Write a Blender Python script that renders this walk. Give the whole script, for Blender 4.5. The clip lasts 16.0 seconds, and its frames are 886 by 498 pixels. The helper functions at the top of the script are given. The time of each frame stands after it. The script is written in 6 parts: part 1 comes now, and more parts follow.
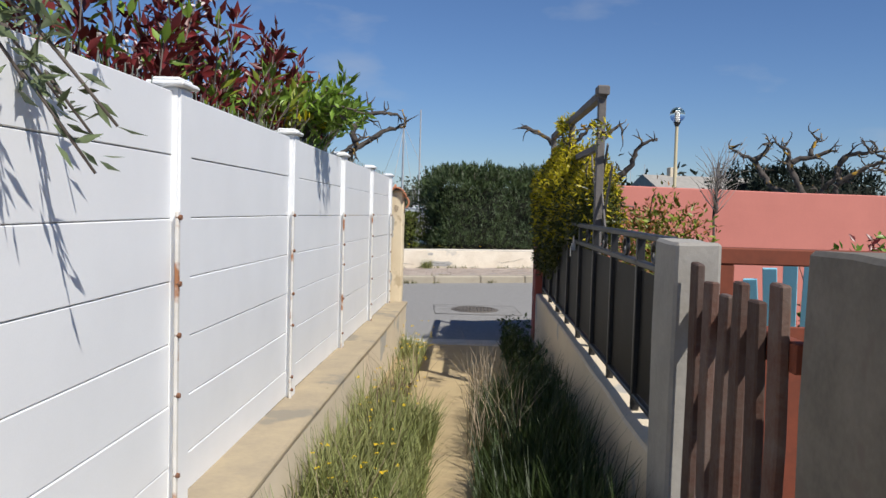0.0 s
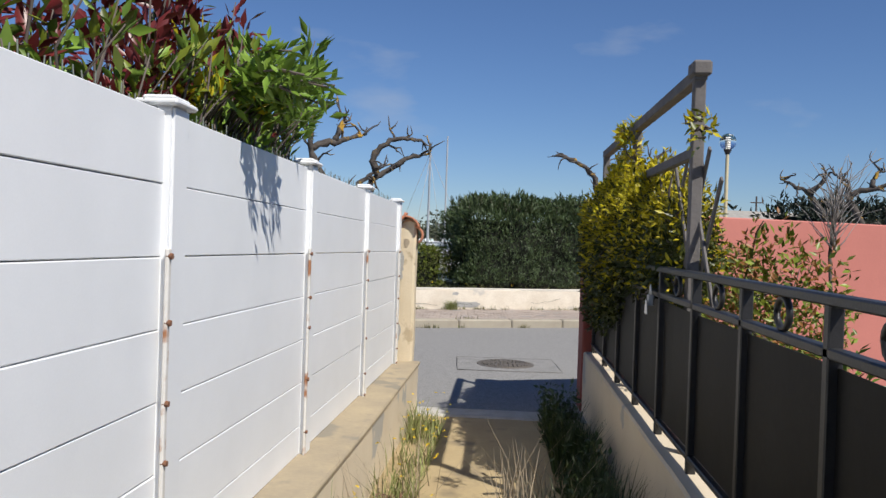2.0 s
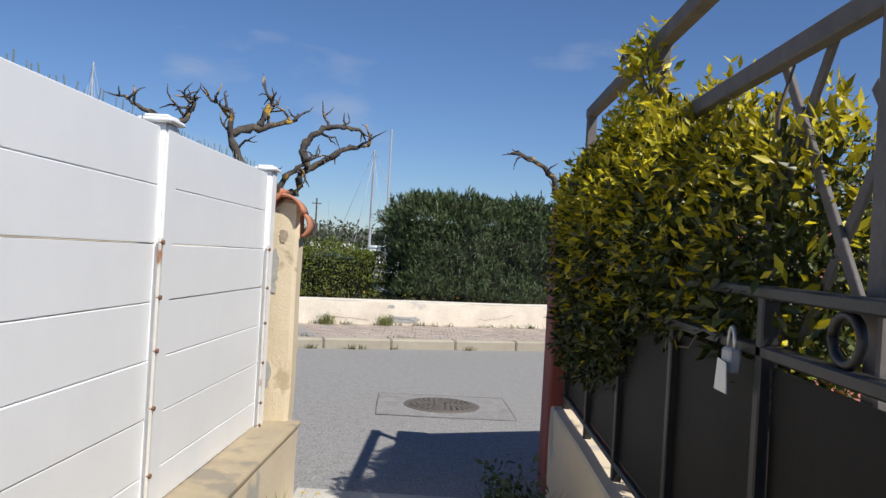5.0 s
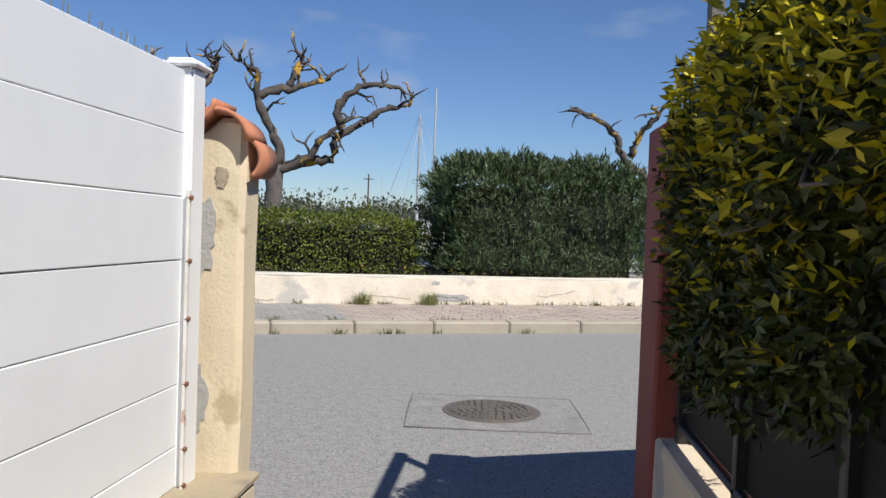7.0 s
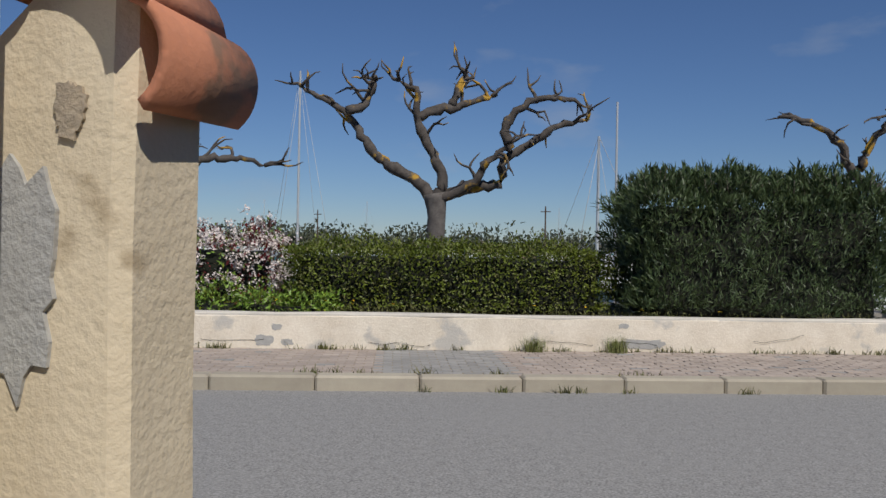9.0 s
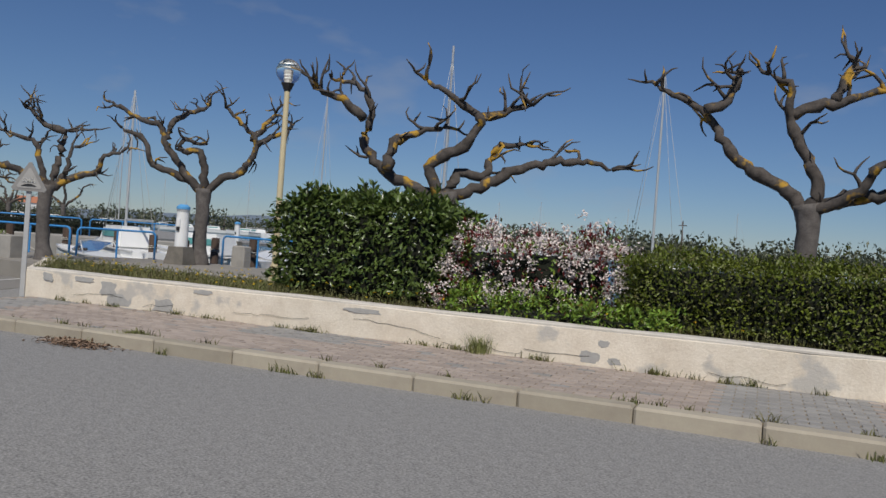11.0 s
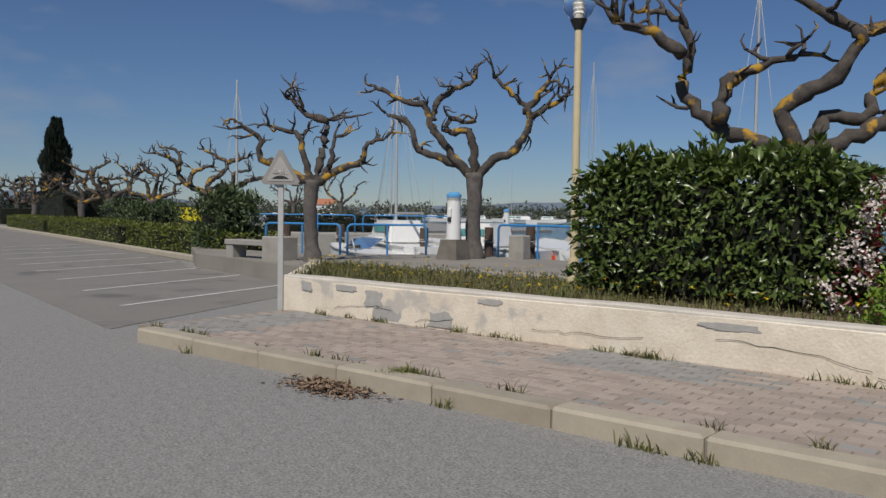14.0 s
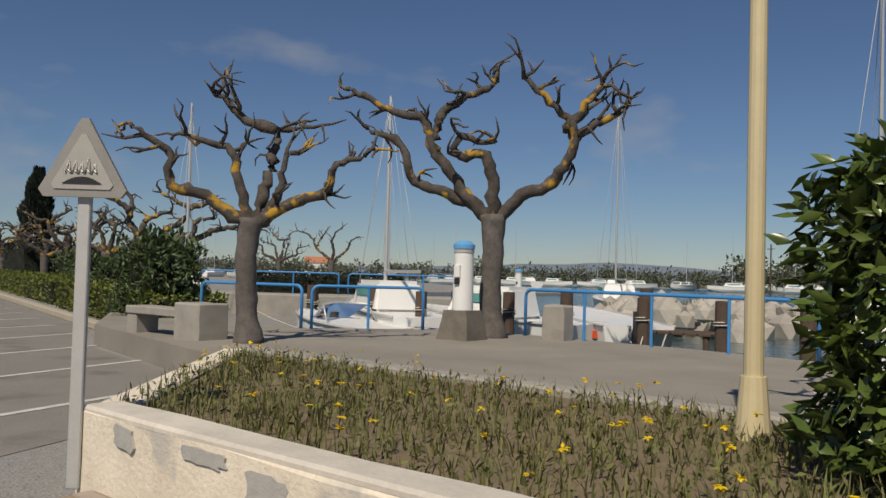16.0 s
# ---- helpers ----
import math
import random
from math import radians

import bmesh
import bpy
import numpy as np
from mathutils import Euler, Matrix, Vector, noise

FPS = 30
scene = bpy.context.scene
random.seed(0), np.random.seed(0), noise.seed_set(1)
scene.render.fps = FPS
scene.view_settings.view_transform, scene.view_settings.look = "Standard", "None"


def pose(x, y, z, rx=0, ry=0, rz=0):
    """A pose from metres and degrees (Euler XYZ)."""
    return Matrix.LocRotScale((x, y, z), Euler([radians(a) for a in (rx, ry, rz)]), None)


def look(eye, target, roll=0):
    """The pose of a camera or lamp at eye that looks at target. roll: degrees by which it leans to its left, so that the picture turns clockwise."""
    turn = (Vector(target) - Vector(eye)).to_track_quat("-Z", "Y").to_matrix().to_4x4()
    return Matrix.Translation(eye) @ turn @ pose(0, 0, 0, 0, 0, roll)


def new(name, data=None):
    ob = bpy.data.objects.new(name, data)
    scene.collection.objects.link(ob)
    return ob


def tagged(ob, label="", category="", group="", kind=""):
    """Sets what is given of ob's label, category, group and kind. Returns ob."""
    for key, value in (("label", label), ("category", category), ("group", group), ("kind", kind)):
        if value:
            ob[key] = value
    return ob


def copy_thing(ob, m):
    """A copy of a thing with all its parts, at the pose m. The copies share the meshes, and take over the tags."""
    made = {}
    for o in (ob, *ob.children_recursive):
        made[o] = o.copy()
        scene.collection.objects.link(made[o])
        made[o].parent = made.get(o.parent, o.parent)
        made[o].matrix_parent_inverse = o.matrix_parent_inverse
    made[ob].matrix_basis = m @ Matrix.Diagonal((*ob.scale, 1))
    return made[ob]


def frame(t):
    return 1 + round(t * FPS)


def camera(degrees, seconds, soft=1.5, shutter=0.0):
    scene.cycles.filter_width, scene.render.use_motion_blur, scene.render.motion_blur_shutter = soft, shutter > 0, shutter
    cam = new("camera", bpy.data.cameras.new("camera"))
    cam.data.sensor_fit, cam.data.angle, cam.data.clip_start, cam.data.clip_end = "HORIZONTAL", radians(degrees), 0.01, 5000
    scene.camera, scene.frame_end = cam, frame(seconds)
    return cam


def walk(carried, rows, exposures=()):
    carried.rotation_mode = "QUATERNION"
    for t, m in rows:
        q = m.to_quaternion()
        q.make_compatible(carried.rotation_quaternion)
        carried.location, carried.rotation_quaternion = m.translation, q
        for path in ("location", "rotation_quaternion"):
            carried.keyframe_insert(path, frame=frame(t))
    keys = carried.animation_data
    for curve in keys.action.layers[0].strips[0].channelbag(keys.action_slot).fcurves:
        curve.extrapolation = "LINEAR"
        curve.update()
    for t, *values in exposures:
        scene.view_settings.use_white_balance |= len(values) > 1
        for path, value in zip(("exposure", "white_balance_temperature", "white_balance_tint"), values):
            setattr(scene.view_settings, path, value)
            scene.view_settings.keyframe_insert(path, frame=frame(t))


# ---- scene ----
cam = camera(57.2, 16.0)
PATH = [
    (0, (0.455, -0.826, 1.539), (0.38, 1.17, 1.433), 1.6),
    (0.5, (0.479, -0.293, 1.55), (0.376, 1.703, 1.472), 0.6),
    (1, (0.449, 0.129, 1.555), (0.403, 2.127, 1.467), 1.8),
    (1.5, (0.462, 0.619, 1.537), (0.255, 2.606, 1.444), 3.7),
    (2, (0.442, 1.095, 1.542), (0.291, 3.089, 1.517), 1.9),
    (2.5, (0.37, 1.5, 1.56), (0.3, 3.498, 1.503), 1.9),
    (3, (0.354, 1.93, 1.524), (0.14, 3.918, 1.476), 2.7),
    (3.5, (0.364, 2.352, 1.524), (0.215, 4.346, 1.505), 1.0),
    (4, (0.359, 2.767, 1.538), (0.417, 4.764, 1.444), 1.2),
    (4.2, (0.392, 2.968, 1.534), (0.403, 4.967, 1.471), 2.1),
    (6.3, (0.692, 4.555, 1.386), (0.641, 6.554, 1.407), 3.7),
    (6.5, (0.634, 4.779, 1.402), (0.566, 6.778, 1.396), 1.8),
    (7, (0.597, 5.363, 1.372), (0.43, 7.355, 1.305), 2.1),
    (7.5, (0.519, 5.869, 1.41), (0.366, 7.863, 1.417), 0.2),
    (8, (0.402, 6.376, 1.418), (0.207, 8.365, 1.357), -1.9),
    (8.2, (0.393, 6.578, 1.386), (0.045, 8.548, 1.382), -0.6),
    (10.5, (0.203, 8.098, 1.312), (-0.652, 9.905, 1.276), 2.5),
    (11, (0.193, 8.231, 1.351), (-1.161, 9.704, 1.338), 4.2),
    (11.5, (0.083, 8.31, 1.338), (-1.514, 9.515, 1.33), 3.6),
    (11.6, (0.051, 8.322, 1.345), (-1.579, 9.481, 1.354), 2.9),
    (12, (0.042, 8.34, 1.346), (-1.694, 9.332, 1.382), 3.3),
    (12.5, (-0.05, 8.37, 1.358), (-1.799, 9.345, 1.352), 2.6),
    (13, (-0.42, 8.57, 1.345), (-2.172, 9.533, 1.309), 1.8),
    (13.5, (-1.430, 9.101, 1.320), (-3.188, 10.052, 1.262), 0.9),
    (14, (-2.705, 9.773, 1.315), (-4.451, 10.745, 1.234), 0.8),
    (14.5, (-3.985, 10.437, 1.295), (-5.720, 11.429, 1.222), 0.4),
    (15, (-5.265, 11.100, 1.290), (-7.011, 12.076, 1.276), 0.3),
    (15.5, (-6.531, 11.788, 1.295), (-8.250, 12.809, 1.315), 0.9),
    (16, (-7.760, 12.520, 1.305), (-9.509, 13.487, 1.372), 1.6),
]
walk(cam, [(t, look(eye, target, roll)) for t, eye, target, roll in PATH], [(0, 0.22, 6500, 10), (4, 0.25, 6500, 10), (6.5, 0.4, 6450, 10), (7, 0.35, 6500, 10), (7.5, 0.2, 6450, 10), (8.0, -0.02, 6450, 10), (8.2, -0.1, 6450, 10), (10.5, -0.35, 6500, 10), (12.5, -0.5, 6500, 10), (13.0, -0.40, 6500, 10), (13.5, -0.32, 6500, 10), (14, -0.4, 6700, 10), (14.5, -0.2, 6900, 10), (15, -0.28, 7150, 10), (16, -0.3, 7500, 10)])

# ---- light ----
SUN_DIR = Vector((0.565, -0.62, 1.0)).normalized()
world = bpy.data.worlds.new("world")
scene.world = world
world.use_nodes = True
wn = world.node_tree
sky = wn.nodes.new("ShaderNodeTexSky")
sky.sky_type = "NISHITA"
sky.sun_disc = False
sky.sun_elevation = math.asin(SUN_DIR.z)
sky.sun_rotation = radians(140.7)
sky.air_density, sky.dust_density, sky.ozone_density = 1.0, 0.0, 6.0
tint = wn.nodes.new("ShaderNodeMix")
tint.data_type, tint.blend_type = "RGBA", "MULTIPLY"
tint.inputs["Factor"].default_value = 1.0
tint.inputs["B"].default_value = (0.88, 0.98, 1.18, 1)
wn.links.new(sky.outputs["Color"], tint.inputs["A"])
# thin fair-weather cloud
gen = wn.nodes.new("ShaderNodeTexCoord")
stretch = wn.nodes.new("ShaderNodeMapping")
stretch.inputs["Scale"].default_value = (1.0, 1.0, 2.6)
puff = wn.nodes.new("ShaderNodeTexNoise")
puff.inputs["Scale"].default_value, puff.inputs["Detail"].default_value = 5.5, 5
cover = wn.nodes.new("ShaderNodeMapRange")
cover.inputs["From Min"].default_value, cover.inputs["From Max"].default_value, cover.inputs["To Max"].default_value = 0.60, 0.78, 0.35
veil = wn.nodes.new("ShaderNodeMix")
veil.data_type = "RGBA"
veil.inputs["B"].default_value = (6.5, 6.9, 7.6, 1)
wn.links.new(gen.outputs["Generated"], stretch.inputs["Vector"])
wn.links.new(stretch.outputs["Vector"], puff.inputs["Vector"])
wn.links.new(puff.outputs["Fac"], cover.inputs["Value"])
wn.links.new(cover.outputs["Result"], veil.inputs["Factor"])
wn.links.new(tint.outputs["Result"], veil.inputs["A"])
wn.links.new(veil.outputs["Result"], wn.nodes["Background"].inputs["Color"])
wn.nodes["Background"].inputs["Strength"].default_value = 0.064
sun = new("sun", bpy.data.lights.new("sun", "SUN"))
sun.data.energy, sun.data.angle, sun.data.color = 4.6, radians(0.5), (1.0, 0.955, 0.88)
sun.matrix_world = look(SUN_DIR * 50, (0, 0, 0))


# ---- materials ----
def mat(name, col, col2=None, rough=0.8, scale=6.0, fine=60.0, bump=0.15, metal=0.0, amount=1.0, spot=None, spot_scale=2.0, spot_lo=0.6, spot_hi=0.66, spec=0.4, island=0.0, thin=0.0, object_random=0.0, grain=0.45):
    """Principled surface with coarse and fine variation, optional patches of a third colour."""
    m = bpy.data.materials.new(name)
    m.use_nodes = True
    n, l = m.node_tree.nodes, m.node_tree.links
    p = n["Principled BSDF"]
    tc = n.new("ShaderNodeTexCoord")
    col2 = col2 or tuple(c * 0.8 for c in col)
    big, small = n.new("ShaderNodeTexNoise"), n.new("ShaderNodeTexNoise")
    for t, s, d in ((big, scale, 6), (small, fine, 4)):
        t.inputs["Scale"].default_value = s
        t.inputs["Detail"].default_value = d
        t.inputs["Roughness"].default_value = 0.6
        l.new(tc.outputs["Object"], t.inputs["Vector"])
    add = n.new("ShaderNodeMath")
    add.operation = "MULTIPLY_ADD"
    l.new(small.outputs["Fac"], add.inputs[0])
    add.inputs[1].default_value = grain
    l.new(big.outputs["Fac"], add.inputs[2])
    ramp = n.new("ShaderNodeMapRange")
    l.new(add.outputs[0], ramp.inputs["Value"])
    ramp.inputs["From Min"].default_value, ramp.inputs["From Max"].default_value = 0.28 + grain * 0.42, 0.72 + grain * 0.58
    ramp.inputs["To Max"].default_value = amount
    mix = n.new("ShaderNodeMix")
    mix.data_type = "RGBA"
    l.new(ramp.outputs["Result"], mix.inputs["Factor"])
    mix.inputs["A"].default_value, mix.inputs["B"].default_value = (*col, 1), (*col2, 1)
    out = mix.outputs["Result"]
    if spot:
        sn = n.new("ShaderNodeTexNoise")
        sn.inputs["Scale"].default_value, sn.inputs["Detail"].default_value = spot_scale, 5
        l.new(tc.outputs["Object"], sn.inputs["Vector"])
        sr = n.new("ShaderNodeMapRange")
        sr.inputs["From Min"].default_value, sr.inputs["From Max"].default_value = spot_lo, spot_hi
        l.new(sn.outputs["Fac"], sr.inputs["Value"])
        m2 = n.new("ShaderNodeMix")
        m2.data_type = "RGBA"
        l.new(sr.outputs["Result"], m2.inputs["Factor"])
        l.new(out, m2.inputs["A"])
        m2.inputs["B"].default_value = (*spot, 1)
        out = m2.outputs["Result"]
    if island or object_random:
        src = n.new("ShaderNodeNewGeometry").outputs["Random Per Island"] if island else n.new("ShaderNodeObjectInfo").outputs["Random"]
        hs = n.new("ShaderNodeHueSaturation")
        r = n.new("ShaderNodeMapRange")
        k = island or object_random
        r.inputs["To Min"].default_value, r.inputs["To Max"].default_value = 1 - k, 1 + k
        l.new(src, r.inputs["Value"])
        l.new(r.outputs["Result"], hs.inputs["Value"])
        l.new(out, hs.inputs["Color"])
        out = hs.outputs["Color"]
    l.new(out, p.inputs["Base Color"])
    p.inputs["Roughness"].default_value, p.inputs["Metallic"].default_value = rough, metal
    p.inputs["Specular IOR Level"].default_value = spec
    if bump:
        b = n.new("ShaderNodeBump")
        b.inputs["Strength"].default_value, b.inputs["Distance"].default_value = bump, 0.01
        l.new(add.outputs[0], b.inputs["Height"])
        l.new(b.outputs["Normal"], p.inputs["Normal"])
    if thin:
        tr = n.new("ShaderNodeBsdfTranslucent")
        l.new(out, tr.inputs["Color"])
        ms = n.new("ShaderNodeMixShader")
        ms.inputs[0].default_value = thin
        l.new(p.outputs[0], ms.inputs[1])
        l.new(tr.outputs[0], ms.inputs[2])
        l.new(ms.outputs[0], n["Material Output"].inputs["Surface"])
    return m


def leaf_mat(name, a, b, rough=0.45, thin=0.16, vary=0.4):
    return mat(name, a, b, rough=rough, scale=3.0, fine=25, bump=0, island=vary, thin=thin, spec=0.35)


def glass_mat(name, tint, rough=0.02):
    m = bpy.data.materials.new(name)
    m.use_nodes = True
    p = m.node_tree.nodes["Principled BSDF"]
    p.inputs["Base Color"].default_value = (*tint, 1)
    p.inputs["Transmission Weight"].default_value, p.inputs["Roughness"].default_value, p.inputs["IOR"].default_value = 1.0, rough, 1.3
    return m


M_WHITE = mat("white_plastic", (0.80, 0.81, 0.82), (0.74, 0.75, 0.76), rough=0.45, scale=3, fine=160, bump=0.03)
M_RUST = mat("rusted_steel", (0.72, 0.70, 0.67), (0.58, 0.55, 0.5), rough=0.6, scale=8, fine=60, spot=(0.34, 0.15, 0.07), spot_scale=7, spot_lo=0.58, spot_hi=0.64)
M_STUCCO = mat("cream_render", (0.66, 0.57, 0.43), (0.58, 0.49, 0.36), rough=0.95, scale=2.5, fine=90, bump=0.5, spot=(0.40, 0.38, 0.34), spot_scale=1.7, spot_lo=0.63, spot_hi=0.66)
M_PILLAR = mat("cream_pillar_render", (0.68, 0.58, 0.42), (0.6, 0.5, 0.35), rough=0.95, scale=4, fine=70, bump=0.6, spot=(0.45, 0.36, 0.24), spot_scale=5, spot_lo=0.62, spot_hi=0.67)
M_PATCH = mat("grey_mortar_patch", (0.43, 0.42, 0.395), (0.33, 0.325, 0.31), rough=0.95, scale=14, fine=90, bump=0.7)
M_PLANTER = mat("flaking_white_render", (0.80, 0.73, 0.61), (0.62, 0.54, 0.43), rough=0.95, scale=3.2, fine=40, bump=0.9, grain=0.7, spot=(0.50, 0.47, 0.42), spot_scale=2.0, spot_lo=0.60, spot_hi=0.66)
M_CAP = mat("worn_concrete_cap", (0.42, 0.34, 0.22), (0.30, 0.25, 0.18), rough=0.95, scale=4, fine=40, bump=0.5, spot=(0.25, 0.22, 0.17), spot_scale=3)
M_CONC = mat("grey_concrete", (0.36, 0.34, 0.305), (0.26, 0.245, 0.22), rough=0.95, scale=3, fine=45, bump=0.45)
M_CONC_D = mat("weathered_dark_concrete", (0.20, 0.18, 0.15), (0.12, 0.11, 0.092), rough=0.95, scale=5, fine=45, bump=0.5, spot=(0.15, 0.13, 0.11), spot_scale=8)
M_ALLEY = mat("ochre_slab", (0.46, 0.36, 0.20), (0.36, 0.27, 0.15), rough=0.95, scale=1.8, fine=35, bump=0.4, spot=(0.24, 0.19, 0.12), spot_scale=2.2, spot_lo=0.58, spot_hi=0.68)
M_ASPHALT = mat("grey_asphalt", (0.345, 0.337, 0.322), (0.155, 0.151, 0.146), rough=0.93, scale=14, fine=58, bump=0.3, grain=3.0, spot=(0.26, 0.254, 0.243), spot_scale=0.5, spot_lo=0.52, spot_hi=0.9)
M_ASPHALT_P = mat("pale_patch_asphalt", (0.33, 0.32, 0.305), (0.17, 0.167, 0.16), rough=0.93, scale=5, fine=60, bump=0.6, grain=2.0)
M_PARK = mat("worn_parking_asphalt", (0.24, 0.225, 0.205), (0.19, 0.18, 0.165), rough=0.95, scale=1.2, fine=40, bump=0.6, grain=1.6, spot=(0.14, 0.135, 0.125), spot_scale=0.9, spot_lo=0.58, spot_hi=0.7)
M_KERB = mat("sandy_kerbstone", (0.40, 0.36, 0.28), (0.33, 0.29, 0.23), rough=0.95, scale=5, fine=60, bump=0.4, object_random=0.12)
M_PAVER = mat("pink_paver", (0.40, 0.335, 0.285), (0.33, 0.275, 0.235), rough=0.95, scale=2.2, fine=70, bump=0.4, object_random=0.14)
M_PAVER_J = mat("pink_paver_field", (0.40, 0.335, 0.285), (0.33, 0.275, 0.235), rough=0.95, scale=2.2, fine=70, bump=0.4, island=0.14)
M_PAVER_G = mat("grey_paver", (0.31, 0.30, 0.28), (0.26, 0.25, 0.235), rough=0.95, scale=2.2, fine=70, bump=0.4, island=0.12)
M_SAND = mat("sandy_joint", (0.30, 0.24, 0.17), (0.22, 0.18, 0.13), rough=1, scale=5, fine=80, bump=0.4)
M_IRON = mat("black_painted_iron", (0.014, 0.014, 0.015), (0.026, 0.025, 0.025), rough=0.45, scale=10, fine=80, bump=0.15, spec=0.5)
M_SHEET = mat("dull_sheet_metal", (0.016, 0.015, 0.014), (0.006, 0.006, 0.006), rough=0.55, scale=2.2, fine=25, bump=0.1, spec=0.12)
M_CAST = mat("cast_iron_cover", (0.12, 0.11, 0.10), (0.17, 0.15, 0.13), rough=0.75, scale=12, fine=90, bump=0.3, metal=0.3)
M_WOOD = mat("weathered_grey_wood", (0.17, 0.155, 0.145), (0.11, 0.1, 0.095), rough=0.85, scale=9, fine=70, bump=0.4)
M_PICKET = mat("old_brown_picket", (0.085, 0.034, 0.021), (0.12, 0.092, 0.078), rough=0.9, scale=7, fine=60, bump=0.6, object_random=0.3)
M_REDWOOD = mat("red_brown_frame", (0.22, 0.055, 0.027), (0.14, 0.04, 0.022), rough=0.8, scale=6, fine=40)
M_OXIDE = mat("red_oxide_paint", (0.30, 0.075, 0.055), (0.23, 0.06, 0.045), rough=0.75, scale=4, fine=50, bump=0.3)
M_PINK = mat("pink_wall_paint", (0.53, 0.195, 0.158), (0.45, 0.165, 0.135), rough=0.92, scale=1.3, fine=60, bump=0.35)
M_TILE = mat("terracotta_tile", (0.50, 0.20, 0.11), (0.40, 0.17, 0.10), rough=0.9, scale=6, fine=60, bump=0.4, spot=(0.25, 0.14, 0.09), spot_scale=7, object_random=0.1)
M_SOIL = mat("dry_soil", (0.22, 0.17, 0.11), (0.14, 0.11, 0.07), rough=1, scale=4, fine=50, bump=0.8)
M_QUAY = mat("quay_paving", (0.30, 0.275, 0.235), (0.21, 0.195, 0.17), rough=0.95, scale=0.8, fine=30, bump=0.4)
M_BARK = mat("grey_bark_with_lichen", (0.115, 0.098, 0.085), (0.04, 0.034, 0.03), rough=0.95, scale=9, fine=45, bump=1.0, spot=(0.40, 0.235, 0.035), spot_scale=3.2, spot_lo=0.575, spot_hi=0.64)
M_TRUNK = mat("grey_trunk_bark", (0.165, 0.148, 0.135), (0.075, 0.066, 0.06), rough=0.95, scale=7, fine=40, bump=1.0)
M_TWIG = mat("thin_twig", (0.16, 0.13, 0.11), (0.09, 0.075, 0.065), rough=0.9, scale=10, bump=0)
# Near-black: deep shade between leaves put into the colour; also wall cracks.
M_CORE = mat("inner_shade_and_cracks", (0.014, 0.017, 0.009), (0.009, 0.01, 0.006), rough=1, scale=8, bump=0)
M_BLUE = mat("blue_painted_steel", (0.04, 0.22, 0.52), (0.05, 0.26, 0.56), rough=0.45, scale=8, bump=0.05)
M_BLUECAP = mat("blue_plastic_cap", (0.10, 0.33, 0.62), (0.12, 0.36, 0.66), rough=0.4, bump=0)
M_BOAT = mat("white_gelcoat", (0.80, 0.80, 0.78), (0.72, 0.72, 0.7), rough=0.3, scale=2, bump=0)
M_PILE = mat("dark_mooring_timber", (0.11, 0.075, 0.055), (0.07, 0.05, 0.04), rough=0.95, scale=6, fine=40, bump=0.7)
M_MAST = mat("pale_aluminium", (0.62, 0.62, 0.6), (0.55, 0.55, 0.54), rough=0.4, metal=0.5, bump=0)
M_POLE = mat("cream_lamp_pole", (0.62, 0.53, 0.33), (0.55, 0.47, 0.3), rough=0.6, bump=0.05)
M_SIGN = mat("faded_grey_sign", (0.30, 0.29, 0.27), (0.24, 0.23, 0.22), rough=0.6, scale=5, fine=50, bump=0.05)
M_SIGNPOLE = mat("galvanised_pole", (0.50, 0.50, 0.49), (0.42, 0.42, 0.41), rough=0.6, scale=9, metal=0.2, bump=0.05)
M_SIGNLIGHT = mat("pale_sign_face", (0.40, 0.385, 0.36), (0.33, 0.32, 0.3), rough=0.6, bump=0)
M_BLACK = mat("black_plastic", (0.02, 0.02, 0.022), (0.03, 0.03, 0.03), rough=0.5, bump=0)
M_YELLOW = mat("yellow_painted_box", (0.72, 0.62, 0.02), (0.66, 0.56, 0.02), rough=0.5, bump=0)
M_PAINT = mat("worn_white_road_paint", (0.66, 0.65, 0.62), (0.42, 0.41, 0.39), rough=0.9, scale=6, fine=50, bump=0.1)
M_ROPE = mat("pale_rope", (0.55, 0.52, 0.45), rough=0.9, bump=0)
M_TEAL = mat("teal_curtain", (0.08, 0.28, 0.28), (0.12, 0.34, 0.33), rough=0.9, bump=0)
M_REDP = mat("red_orange_paint", (0.62, 0.09, 0.03), rough=0.5, bump=0)
M_LBLUE = mat("light_blue_plastic", (0.28, 0.62, 0.75), (0.22, 0.55, 0.7), rough=0.5, bump=0)
M_ROCK = mat("pale_boulder", (0.42, 0.39, 0.34), (0.3, 0.28, 0.25), rough=0.95, scale=3, fine=20, bump=0.6, island=0.15)
M_GLASS = glass_mat("clear_globe", (0.96, 0.97, 0.97))
M_SCREEN = glass_mat("tinted_windscreen", (0.75, 0.85, 0.88))
# Blue distance haze is mixed into the hill colour.
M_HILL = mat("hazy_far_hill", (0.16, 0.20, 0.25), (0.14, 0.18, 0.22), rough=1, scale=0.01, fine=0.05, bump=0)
M_FARWOOD = leaf_mat("far_marsh_wood", (0.10, 0.11, 0.065), (0.075, 0.085, 0.05))
L_LAUREL = leaf_mat("laurel_leaf", (0.115, 0.155, 0.036), (0.052, 0.088, 0.022), rough=0.28, thin=0.1)
L_BOX = leaf_mat("spindle_leaf", (0.155, 0.185, 0.020), (0.06, 0.09, 0.013), rough=0.4)
L_OLEANDER = leaf_mat("oleander_leaf", (0.085, 0.12, 0.046), (0.042, 0.068, 0.026), rough=0.45)
L_YELLOW = leaf_mat("golden_leaf", (0.62, 0.50, 0.015), (0.30, 0.27, 0.015), rough=0.4, thin=0.28)
